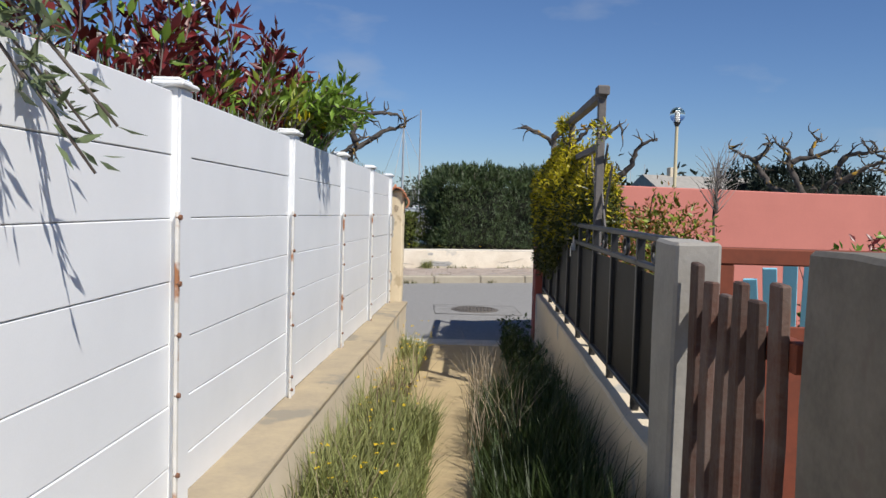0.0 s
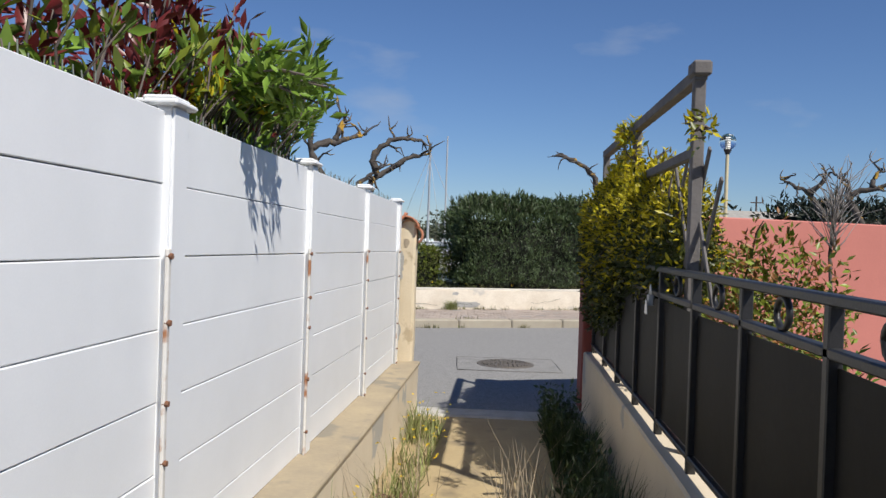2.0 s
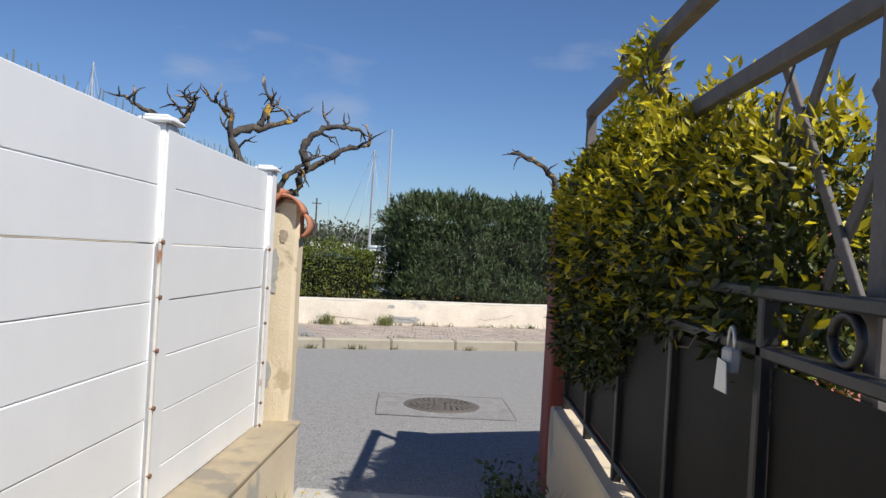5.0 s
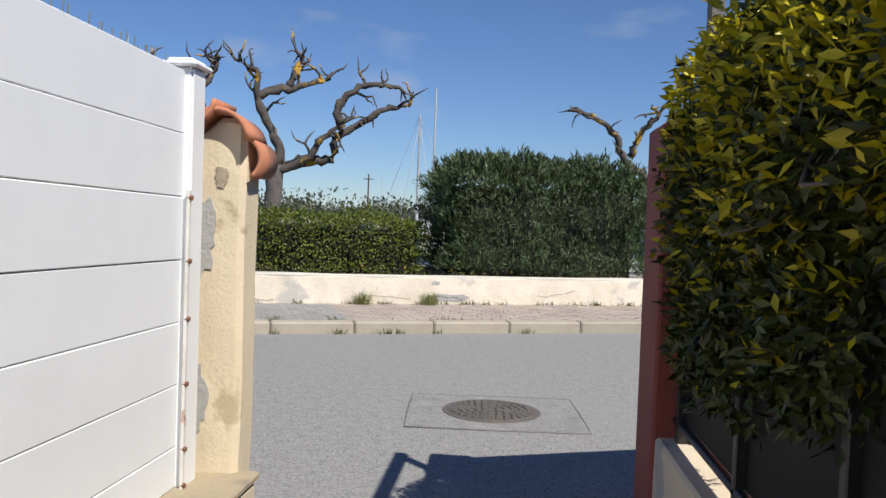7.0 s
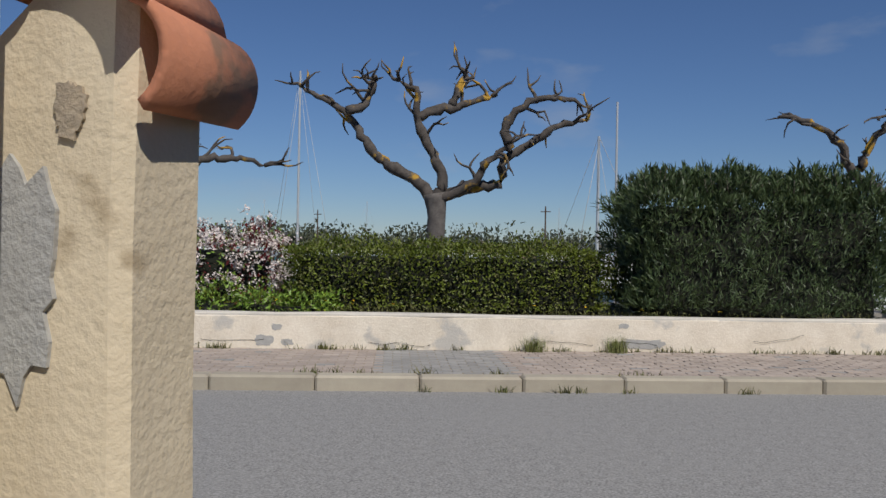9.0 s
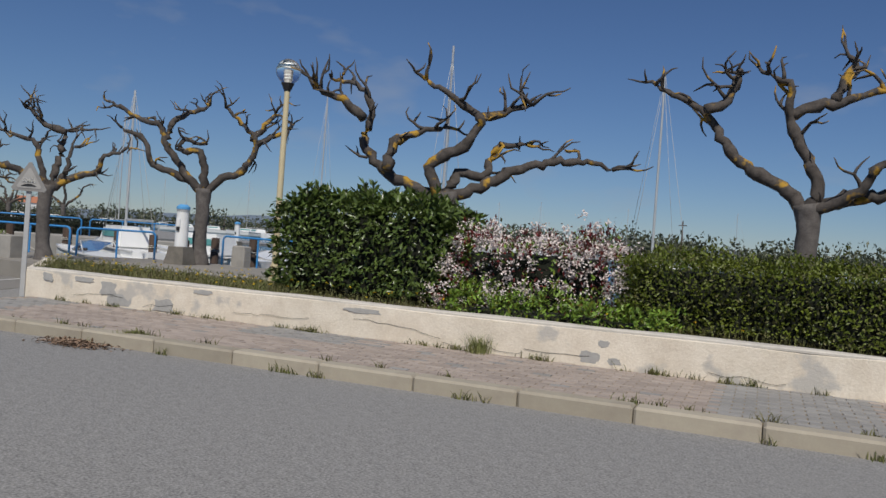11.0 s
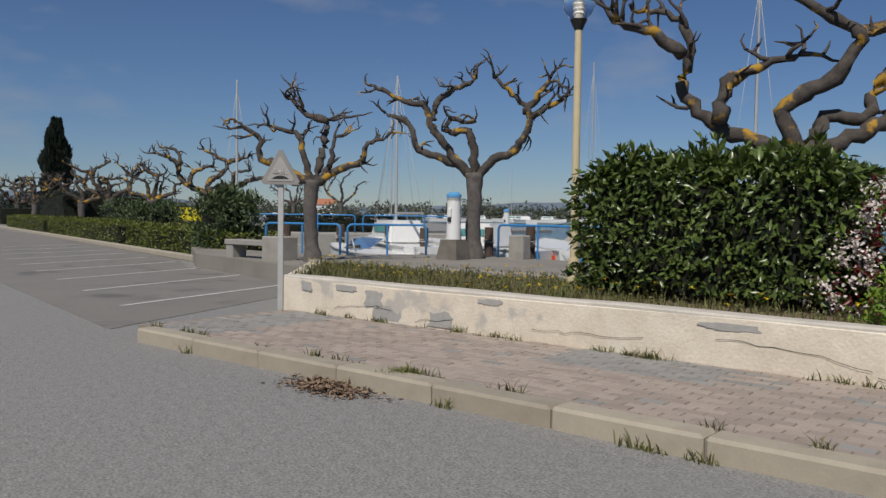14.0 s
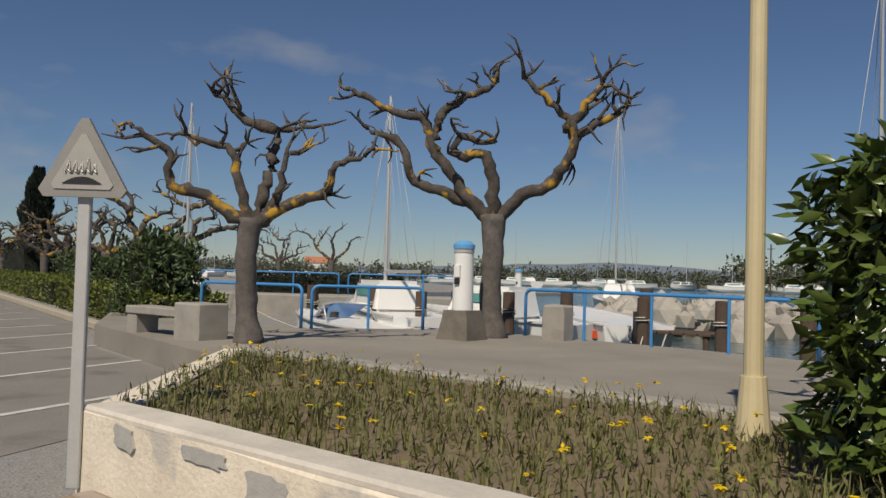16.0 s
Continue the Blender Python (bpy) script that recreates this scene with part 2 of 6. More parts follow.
L_GOLDGREEN = leaf_mat("yellow_green_leaf", (0.20, 0.22, 0.02), (0.08, 0.12, 0.015), rough=0.4, thin=0.08)
# Dark olive with the climber's lower and inner shade put into the colour.
L_SHADELEAF = leaf_mat("shaded_climber_leaf", (0.065, 0.075, 0.010), (0.035, 0.045, 0.008), rough=0.4, thin=0.05)
L_GREEN = leaf_mat("bright_green_leaf", (0.20, 0.30, 0.04), (0.11, 0.20, 0.03), rough=0.4)
L_RED = leaf_mat("red_photinia_leaf", (0.17, 0.02, 0.022), (0.10, 0.022, 0.02), rough=0.35)
L_OLIVE = leaf_mat("olive_leaf", (0.15, 0.19, 0.09), (0.10, 0.13, 0.07), rough=0.5)
L_DARK = leaf_mat("dark_conifer_leaf", (0.022, 0.032, 0.02), (0.016, 0.024, 0.016), rough=0.7)
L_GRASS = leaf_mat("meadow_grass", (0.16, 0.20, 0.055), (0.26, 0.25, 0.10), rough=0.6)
L_WEED = leaf_mat("low_weed", (0.11, 0.135, 0.04), (0.17, 0.15, 0.06), rough=0.7)
L_DRY = leaf_mat("dry_seed_stalk", (0.34, 0.28, 0.19), (0.26, 0.2, 0.14), rough=0.8)
L_PETALW = leaf_mat("white_blossom", (0.78, 0.70, 0.66), (0.68, 0.58, 0.54), rough=0.7, vary=0.15)
L_PETALY = leaf_mat("yellow_flower", (0.75, 0.55, 0.02), (0.7, 0.5, 0.02), rough=0.7, vary=0.15)

m_water = bpy.data.materials.new("harbour_water")
m_water.use_nodes = True
_n, _l = m_water.node_tree.nodes, m_water.node_tree.links
_p = _n["Principled BSDF"]
_p.inputs["Base Color"].default_value = (0.035, 0.085, 0.10, 1)
_p.inputs["Roughness"].default_value = 0.12
_t = _n.new("ShaderNodeTexNoise")
_t.inputs["Scale"].default_value, _t.inputs["Detail"].default_value = 1.6, 5
_b = _n.new("ShaderNodeBump")
_b.inputs["Strength"].default_value, _b.inputs["Distance"].default_value = 0.9, 0.12
_c = _n.new("ShaderNodeTexCoord")
_l.new(_c.outputs["Object"], _t.inputs["Vector"])
_l.new(_t.outputs["Fac"], _b.inputs["Height"])
_l.new(_b.outputs["Normal"], _p.inputs["Normal"])


# ---- builders ----
ANG = 20.8
CA, SA = math.cos(radians(ANG)), math.sin(radians(ANG))
ROADWAY = Matrix.Rotation(radians(ANG), 4, "Z")


def W(u, v, z=0.0):
    """World place of a point given along and across the road."""
    return Vector((u * CA - v * SA, u * SA + v * CA, z))


def thing(name, at=(0, 0, 0), rz=0.0, label="", category="", group="", kind=""):
    ob = new(name)
    ob.empty_display_size = 0.1
    ob.matrix_world = pose(*at, 0, 0, rz)
    return tagged(ob, label, category, group, kind)


def finish(name, me, material, parent=None, label="", smooth=False):
    me.materials.append(material)
    if smooth:
        for p in me.polygons:
            p.use_smooth = True
    ob = new(name, me)
    if parent:
        ob.parent = parent
    if label:
        ob["label"] = label
    return ob


def part(name, bm, material, parent=None, label="", smooth=False):
    """Links a bmesh as one mesh object, under a thing or a part where one is given."""
    me = bpy.data.meshes.new(name)
    bm.normal_update()
    bm.to_mesh(me)
    bm.free()
    return finish(name, me, material, parent, label, smooth)


def pydata(name, verts, faces, material, parent=None, label="", smooth=False):
    me = bpy.data.meshes.new(name)
    me.from_pydata([tuple(v) for v in verts], [], faces)
    me.update()
    return finish(name, me, material, parent, label, smooth)


def box(x0, y0, z0, x1, y1, z1, bevel=0.0, bm=None, turn=None, seg=1):
    b = bmesh.new()
    bmesh.ops.create_cube(b, size=1, matrix=Matrix.Translation(((x0 + x1) / 2, (y0 + y1) / 2, (z0 + z1) / 2)) @ Matrix.Diagonal((x1 - x0, y1 - y0, z1 - z0, 1)))
    if bevel:
        bmesh.ops.bevel(b, geom=list(b.edges), offset=bevel, segments=seg, affect="EDGES")
    if turn:
        b.transform(turn)
    if bm is None:
        return b
    me = bpy.data.meshes.new("tmp")
    b.to_mesh(me)
    b.free()
    bm.from_mesh(me)
    bpy.data.meshes.remove(me)
    return bm


def cyl(r0, r1, z0, z1, at=(0, 0), seg=16, bm=None, turn=None):
    b = bmesh.new() if bm is None else bm
    m = Matrix.Translation((at[0], at[1], (z0 + z1) / 2))
    bmesh.ops.create_cone(b, cap_ends=True, segments=seg, radius1=r0, radius2=r1, depth=z1 - z0, matrix=(turn or Matrix()) @ m)
    return b


def rough_edges(bm, amount, scale=3.0, cuts=0, axis=(1, 1, 1)):
    """Breaks up straight edges by a little noise."""
    if cuts:
        bmesh.ops.subdivide_edges(bm, edges=[e for e in bm.edges if e.calc_length() > 0.25], cuts=cuts, use_grid_fill=True)
    for v in bm.verts:
        d = noise.noise_vector(v.co * scale)
        v.co += Vector((d.x * axis[0], d.y * axis[1], d.z * axis[2])) * amount
    return bm


def tube(pts, radii, sides=7):
    """Vertices and faces of a tube along points."""
    pts = [Vector(p) for p in pts]
    verts, faces = [], []
    ref = Vector((0.31, 0.23, 0.92))
    for i, p in enumerate(pts):
        d = (pts[min(i + 1, len(pts) - 1)] - pts[max(i - 1, 0)]).normalized()
        a = d.cross(ref)
        if a.length < 0.05:
            a = d.cross(Vector((1, 0, 0)))
        a.normalize()
        b = d.cross(a)
        for k in range(sides):
            t = 2 * math.pi * k / sides
            verts.append(p + (a * math.cos(t) + b * math.sin(t)) * radii[i])
    for i in range(len(pts) - 1):
        for k in range(sides):
            a0, a1 = i * sides + k, i * sides + (k + 1) % sides
            faces.append((a0, a1, a1 + sides, a0 + sides))
    faces.append(tuple(range(sides))[::-1])
    faces.append(tuple(range((len(pts) - 1) * sides, len(pts) * sides)))
    return verts, faces


def tubes(name, runs, material, parent=None, label="", sides=7, smooth=True):
    """Several tubes in one mesh; a run is (points, radii)."""
    V, F = [], []
    for pts, radii in runs:
        if not hasattr(radii, "__len__"):
            radii = [radii] * len(pts)
        v, f = tube(pts, radii, sides)
        F += [tuple(i + len(V) for i in q) for q in f]
        V += v
    return pydata(name, V, F, material, parent, label, smooth)


def leaves(name, centres, dirs, normals, length, width, material, parent=None, label="", seed=0, fold=0.25):
    """Many small folded leaves: each one starts at its centre and points along its direction."""
    rng = np.random.default_rng(seed)
    c, d, nn = (np.asarray(a, float) for a in (centres, dirs, normals))
    d /= np.linalg.norm(d, axis=1, keepdims=True) + 1e-9
    side = np.cross(d, nn)
    side /= np.linalg.norm(side, axis=1, keepdims=True) + 1e-9
    up = np.cross(side, d)
    k = rng.uniform(0.65, 1.25, (len(c), 1))
    L, Wd = length * k, width * k
    mid = c + d * L * 0.5 - up * Wd * fold
    tip = c + d * L - up * L * 0.12
    lft, rgt = c + d * L * 0.45 - side * Wd * 0.5, c + d * L * 0.45 + side * Wd * 0.5
    V = np.stack([c, lft, mid, rgt, tip], 1).reshape(-1, 3)
    base = np.arange(len(c))[:, None] * 5
    F = np.concatenate([base + np.array(q) for q in ((0, 2, 1), (1, 2, 4), (0, 3, 2), (2, 3, 4))], 0)
    me = bpy.data.meshes.new(name)
    me.vertices.add(len(V))
    me.vertices.foreach_set("co", V.ravel())
    me.loops.add(F.size)
    me.loops.foreach_set("vertex_index", F.ravel().astype(np.int32))
    me.polygons.add(len(F))
    me.polygons.foreach_set("loop_start", np.arange(0, F.size, 3, dtype=np.int32))
    me.update(calc_edges=True)
    return finish(name, me, material, parent, label)


def blades(name, xy, z, height, lean, width, material, parent=None, label="", seed=0):
    """Grass blades: thin bent strips standing at the places given."""
    rng = np.random.default_rng(seed)
    xy = np.asarray(xy, float)
    n = len(xy)
    z = np.broadcast_to(np.asarray(z, float), n)
    a = rng.uniform(0, 2 * math.pi, n)
    h = np.asarray(height) * rng.uniform(0.45, 1.2, n)
    o = np.stack([np.cos(a), np.sin(a)], 1)
    s = np.stack([-o[:, 1], o[:, 0]], 1) * width * 0.5
    k = (lean * rng.uniform(0.2, 1.3, n) * h)[:, None]
    P = lambda q, zz: np.concatenate([q, zz[:, None]], 1)
    V = np.stack([P(xy - s, z), P(xy + s, z), P(xy + o * k * 0.35 + s * 0.8, z + h * 0.55), P(xy + o * k * 0.35 - s * 0.8, z + h * 0.55), P(xy + o * k, z + h * 0.97)], 1).reshape(-1, 3)
    b = np.arange(n)[:, None] * 5
    F = np.concatenate([b + np.array(q) for q in ((0, 1, 2), (0, 2, 3), (3, 2, 4))], 0)
    me = bpy.data.meshes.new(name)
    me.vertices.add(len(V))
    me.vertices.foreach_set("co", V.ravel())
    me.loops.add(F.size)
    me.loops.foreach_set("vertex_index", F.ravel().astype(np.int32))
    me.polygons.add(len(F))
    me.polygons.foreach_set("loop_start", np.arange(0, F.size, 3, dtype=np.int32))
    me.update(calc_edges=True)
    return finish(name, me, material, parent, label)


def slab(name, outline, z0, z1, material, label="", category="", parent=None):
    """A flat piece of ground from its outline, with real thickness."""
    bm = bmesh.new()
    top = [bm.verts.new((x, y, z1)) for x, y in outline]
    f = bm.faces.new(top)
    f.normal_update()
    if f.normal.z < 0:
        f.normal_flip()
    r = bmesh.ops.extrude_face_region(bm, geom=[f])
    for g in r["geom"]:
        if isinstance(g, bmesh.types.BMVert):
            g.co.z = z0
    bmesh.ops.recalc_face_normals(bm, faces=bm.faces)
    ob = part(name, bm, material, parent)
    return tagged(ob, label, category, kind="structure") if not parent else ob


# ---- ground ----
KERB_V, WALL_V = 14.36, 16.6
EDGE = [(4.5, 25.3), (-16.5, 21.6), (-19.4, 20.7), (-20.9, 19.5), (-21.4, 17.3), (-23.2, 16.2), (-26.0, 19.0), (-36.0, 21.0), (-62.0, 31.0), (-70.0, 60.0), (-400.0, 160.0)]
slab("ground", [(-400, -300), (300, -300), (300, 60)] + EDGE, -1.6, 0.0, M_ASPHALT, "wide grey worn asphalt road and open ground", "road")
water = slab("water", [(-900, 15), (900, 15), (900, 420), (-900, 420)], -2.4, -0.22, m_water, "blue-green harbour water with small ripples", "water")
slab("ground_far_shore", [(-1500, 215), (1500, 190), (3000, 2500), (-3000, 2500)], -2.0, 0.1, M_SOIL, "low far shore behind the harbour", "shore")
slab("ground_quay", [tuple(W(u, v)[:2]) for u, v in ((9.9, 19.75), (-10.3, 19.75), (-16.0, 21.1), (-19.5, 23.2))] + [(-23.1, 16.15), (-21.3, 17.3), (-20.8, 19.4), (-19.35, 20.6), (-16.5, 21.5), (4.5, 25.2)], 0.0, 0.34, M_QUAY, "pale raised concrete quay beside the basin", "quay")
slab("ground_parking", [tuple(W(u, v)[:2]) for u, v in ((-7.7, 14.6), (-9.9, 19.7), (-16.2, 21.0))] + [(-28, 14.6), (-75, 9.0), (-75, 3.5), (-30, 8.4)], -0.05, 0.006, M_PARK, "worn grey asphalt of the parking bays", "road")
slab("ground_alley", [(-0.5, -6), (1.3, -6), (1.3, 2.2), (-0.5, 2.2)], -0.2, 0.14, M_ALLEY, "ochre concrete slab of the alley, dirty", "alley floor")
bm = bmesh.new()
ys = [2.2, 3.0, 4.0, 5.0, 6.0, 7.0, 8.05]
rowv = [[bm.verts.new((x, y, 0.14 - 0.125 * (y - 2.2) / 5.85 + 0.008 * noise.noise((x * 3, y * 2, 0)))) for x in (-0.5, -0.1, 0.4, 0.9, 1.3)] for y in ys]
for a, b in zip(rowv, rowv[1:]):
    for i in range(4):
        bm.faces.new((a[i], a[i + 1], b[i + 1], b[i]))
tagged(part("floor_alley", bm, M_ALLEY), "ochre concrete slab sloping down to the road", "alley floor", kind="structure")
tagged(part("threshold", rough_edges(box(-0.3, 8.05, -0.1, 1.12, 8.36, 0.03, 0.015), 0.012, 4, 3), mat("pale_worn_threshold", (0.55, 0.53, 0.48), (0.36, 0.34, 0.3), rough=0.95, scale=7, fine=50, bump=0.5)), "pale worn concrete threshold strip at the road", "threshold", kind="structure")
slab("ground_garden_left", [(-9, -6), (-0.62, -6), (-0.62, 8.1), (-9, 5.6)], -0.1, 0.35, M_SOIL, "garden soil behind the white fence", "soil")
slab("ground_garden_right", [(1.4, -6), (14, -6), (14, 12.9), (1.4, 8.3)], -0.1, 0.12, M_SOIL, "dry garden soil behind the iron fence", "soil")

# manhole and its square patch of newer asphalt
mx, my = 0.5, 11.26
bm = box(-0.62, -0.52, 0.0, 0.62, 0.52, 0.005)
patch = part("asphalt_patch", rough_edges(bm, 0.02, 2, 3, (1, 1, 0)), M_ASPHALT_P)
patch.matrix_world = pose(mx + 0.02, my - 0.02, 0, 0, 0, 4)
tagged(patch, "square patch of paler asphalt round the manhole", "road patch", kind="structure")
seam = [Vector((a * 0.62 + 0.01 * noise.noise((a * 5, b * 5, 0)), b * 0.52, 0.004)) for a, b in ((-1, -1), (0, -1.02), (1, -1), (1.01, 0), (1, 1), (0, 1.01), (-1, 1), (-1.01, 0), (-1, -1))]
tubes("seam", [(seam, 0.006)], mat("dark_tar_seam", (0.14, 0.136, 0.13), (0.20, 0.195, 0.187), rough=0.9, bump=0), patch, "dark cut seam round the patch", sides=4)
hole = thing("manhole_cover", (mx, my, 0.0), 0, "round cast-iron manhole cover with raised ribs", "manhole")
part("frame", cyl(0.36, 0.355, 0.0, 0.012, seg=40), M_CAST, hole)
part("lid", cyl(0.325, 0.32, 0.004, 0.017, seg=40), M_CAST, hole)
for ring in range(1, 6):
    nb = 6 * ring
    bm = bmesh.new()
    for k in range(nb):
        a = 2 * math.pi * (k + 0.5 * (ring % 2)) / nb
        turn = Matrix.Rotation(a, 4, "Z") @ Matrix.Translation((0.056 * ring, 0, 0))
        box(-0.02, -0.021, 0.014, 0.02, 0.021, 0.024, 0, bm, turn)
    part("rib_ring", bm, M_CAST, hole)
litter = thing("leaf_litter", W(-3.6, 14.18, 0.0), 0, "brown dry leaf litter heaped on a gutter drain", "litter", kind="stuff")
rng = np.random.default_rng(5)
n = 900
c = np.stack([rng.normal(0, 0.2, n), rng.normal(0, 0.09, n), rng.uniform(0.003, 0.04, n)], 1) @ np.array(Matrix.Rotation(radians(ANG), 3, "Z")).T
leaves("dry_leaves", c, rng.normal(0, 1, (n, 3)) * (1, 1, 0.3), rng.normal(0, 0.4, (n, 3)) + (0, 0, 1), 0.05, 0.025, mat("dead_leaf", (0.26, 0.18, 0.12), (0.17, 0.115, 0.08), island=0.3, bump=0), litter)

# parking lines
for i in range(9):
    base = Vector((-14.7 - 2.5 * i, 11.35 - 0.25 * i, 0))
    d = Vector((-0.62, 0.78, 0))
    s = Vector((d.y, -d.x, 0)) * 0.05
    bm = bmesh.new()
    L = 4.4
    q = [base - s, base + s, base + s + d * L, base - s + d * L]
    bm.faces.new([bm.verts.new((p.x, p.y, 0.011)) for p in q])
    tagged(part("parking_line", bm, M_PAINT), "worn white painted line of a parking bay", "road marking", "parking bay lines", "structure")
bm = bmesh.new()
for k in range(14):
    t0, t1 = k / 14, (k + 1) / 14
    a, b = Vector((-20.5, 15.0, 0)).lerp(Vector((-75, 9.9, 0)), t0), Vector((-20.5, 15.0, 0)).lerp(Vector((-75, 9.9, 0)), t1 - 0.001)
    d = (b - a)
    box(0, -0.12, 0, d.length, 0.12, 0.16, 0.02, bm, Matrix.Translation(a) @ Matrix.Rotation(math.atan2(d.y, d.x), 4, "Z"))
tagged(part("kerb_parking", bm, M_KERB), "pale low kerb along the parking bays", "kerb", kind="structure")


# ---- trees ----
def rnd(rng, s):
    return Vector((rng.uniform(-s, s), rng.uniform(-s, s), rng.uniform(-s, s)))


def smooth_run(pts, step, rng, wob):
    """A crooked run of points through the given ones."""
    pts = [Vector(p) for p in pts]
    out = []
    for i in range(len(pts) - 1):
        p0, p1, p2, p3 = pts[max(i - 1, 0)], pts[i], pts[i + 1], pts[min(i + 2, len(pts) - 1)]
        m = max(2, int((p2 - p1).length / step))
        for k in range(m):
            t = k / m
            q = 0.5 * ((2 * p1) + (p2 - p0) * t + (2 * p0 - 5 * p1 + 4 * p2 - p3) * t * t + (3 * p1 - p0 - 3 * p2 + p3) * t ** 3)
            out.append(q + rnd(rng, wob))
    return out + [pts[-1]]


def pollard(at, right, fork, limbs, radius, seed, label, spread=0.55, twig=1.0):
    """A pollarded tree: a stout trunk, crooked limbs with knuckles, and short crooked shoots at their ends. right: the heading of the limbs' main plane."""
    rng = random.Random(seed)
    tree = thing("pollarded_tree", at, right, label, "tree", "pollarded trees of the quay")
    trunk_pts = smooth_run([(0.03, 0, -0.05), (rng.uniform(-.05, .05), 0.02, fork * 0.35), (rng.uniform(-.06, .06), -0.02, fork * 0.7), (0, 0, fork)], 0.12, rng, 0.012)
    m = len(trunk_pts)
    rad = [radius * (1.35 - 0.5 * min(1, 4 * i / m) + 0.35 * max(0, i / m - 0.75) / 0.25) * rng.uniform(0.94, 1.06) for i in range(m)]
    tubes("trunk", [(trunk_pts, rad)], M_TRUNK, tree, sides=12)
    shoots = []
    for limb in limbs:
        start = limb[0] if len(limb[0]) == 3 else (0, 0, 0)
        dep = rng.uniform(-spread, spread)
        pts = []
        for i, p in enumerate(limb):
            if len(p) == 3:
                pts.append(Vector((p[0], p[1], fork + p[2])))
            else:
                pts.append(Vector((p[0], dep * math.hypot(*p) * 0.6, fork + p[1])))
        if len(limb[0]) == 2 and math.hypot(*limb[0]) < 1.0:
            pts = [Vector((0, 0, fork - 0.12))] + pts
        run = smooth_run(pts, 0.10, rng, 0.038)
        r0 = radius * (0.62 if len(pts) > 4 else 0.48)
        nr = len(run)
        rr = []
        for i in range(nr):
            t = i / (nr - 1)
            r = r0 * (1 - t) ** 0.7 * 0.70 + radius * 0.15
            if rng.random() < 0.10:
                r *= rng.uniform(1.15, 1.4)
            rr.append(r * rng.uniform(0.92, 1.08) * (0.35 if i == nr - 1 else 1))
        tubes("limb", [(run, rr)], M_BARK, tree, sides=8)
        for frac in [0.5, 0.65, 0.8, 0.92, 1.0, 1.0]:
            if rng.random() < 0.85:
                k = min(nr - 1, int(frac * (nr - 1)))
                p = run[k]
                out = Vector((p.x, p.y, (p.z - fork) * 0.4)).normalized()
                d = (out * 0.8 + Vector((rng.uniform(-1, 1), rng.uniform(-1, 1), rng.uniform(-0.35, 0.95)))).normalized()
                L = rng.uniform(0.4, 0.85) * twig
                q = [p]
                for j in range(5):
                    d = (d + rnd(rng, 0.75) + Vector((0, 0, 0.06))).normalized()
                    q.append(q[-1] + d * L / 5)
                shoots.append((q, [radius * x for x in (0.21, 0.16, 0.13, 0.10, 0.075, 0.035)]))
                d2 = (d + rnd(rng, 1.1) + Vector((0, 0, 0.3))).normalized()
                q2 = [q[2]]
                for j in range(3):
                    d2 = (d2 + rnd(rng, 0.5)).normalized()
                    q2.append(q2[-1] + d2 * L * 0.16)
                shoots.append((q2, [radius * x for x in (0.13, 0.11, 0.08, 0.035)]))
    if seed <= 5:
        for a, b in zip(shoots[::2], shoots[1::2]):
            tubes("shoot", [a, b], M_BARK, tree, sides=5)
    else:
        tubes("shoot_tangle", shoots, M_BARK, tree, "thin crooked shoots", sides=5)["kind"] = "stuff"
    return tree


def facing(x, y):
    """Heading of a plane that faces the end of the alley."""
    return math.degrees(math.atan2(-(x - 0.1), y - 8.2))


T_A = [[(-.3, .2), (-.9, .55), (-1.35, 1.1), (-1.6, 1.45), (-1.9, 1.63), (-2.4, 1.9)], [(.13, .3), (-.1, .8), (-.35, 1.3), (-.3, 1.7), (-.65, 1.95)], [(-.32, 0, 1.35), (.15, 0.05, 1.5), (.35, .1, 1.55), (.98, .1, 1.75)], [(.32, 0.1, 1.55), (.36, .15, 1.9), (.5, .15, 2.15)],
       [(.5, .1), (1.1, .22), (1.2, .6), (1.55, .86), (2.05, 1.18), (2.65, 1.36)], [(1.3, -.1, .75), (1.2, -.15, 1.2), (1.6, -.2, 1.6), (2.3, -.2, 1.65)], [(.6, .15), (.85, .5), (1.2, .85)], [(-1.55, 0, 1.4), (-1.25, .1, 1.6), (-1.05, .1, 2.0)]]
T_B = [[(-.9, .25), (-1.45, .75), (-1.4, 1.3), (-1.55, 1.75), (-2.0, 1.95)], [(-.3, .4), (.3, .87), (.5, 1.3), (.1, 1.55), (-.45, 1.85)], [(.5, 0, 1.3), (.9, .05, 1.45), (1.35, .05, 1.6)], [(.2, .35), (.65, .35), (.8, .87), (1.35, 1.0)], [(.57, .17), (1.2, .5), (1.8, .7), (2.5, .75), (2.85, .65)],
       [(-1.0, 0, .35), (-.95, .1, .8), (-.6, .2, 1.0), (-.1, .2, 1.15)], [(-1.45, 0, 1.2), (-1.9, -.1, 1.5), (-2.3, -.1, 1.6)]]
T_2 = [[(-.5, .25), (-1.3, .55), (-1.55, 1.15), (-2.1, 1.4)], [(-.55, .45), (-1, 1.05), (-1.15, 1.55), (-1.55, 1.6), (-2.4, 2.0)], [(-1, 0, 1.2), (-.85, .1, 1.75), (-.45, .1, 1.95), (0, .1, 2.2)], [(-.05, .55), (-.15, .95), (-.6, .95), (-.6, 1.2), (0, 1.15)], [(.45, .3), (.95, .6), (1.25, 1.25), (1, 1.6), (.4, 2.1)], [(1.25, 0, 1.3), (1.6, .1, 1.55), (2.1, .1, 1.8)], [(1.15, 0, 1.4), (1.5, -.1, 1.9), (1.7, -.1, 2.2)]]
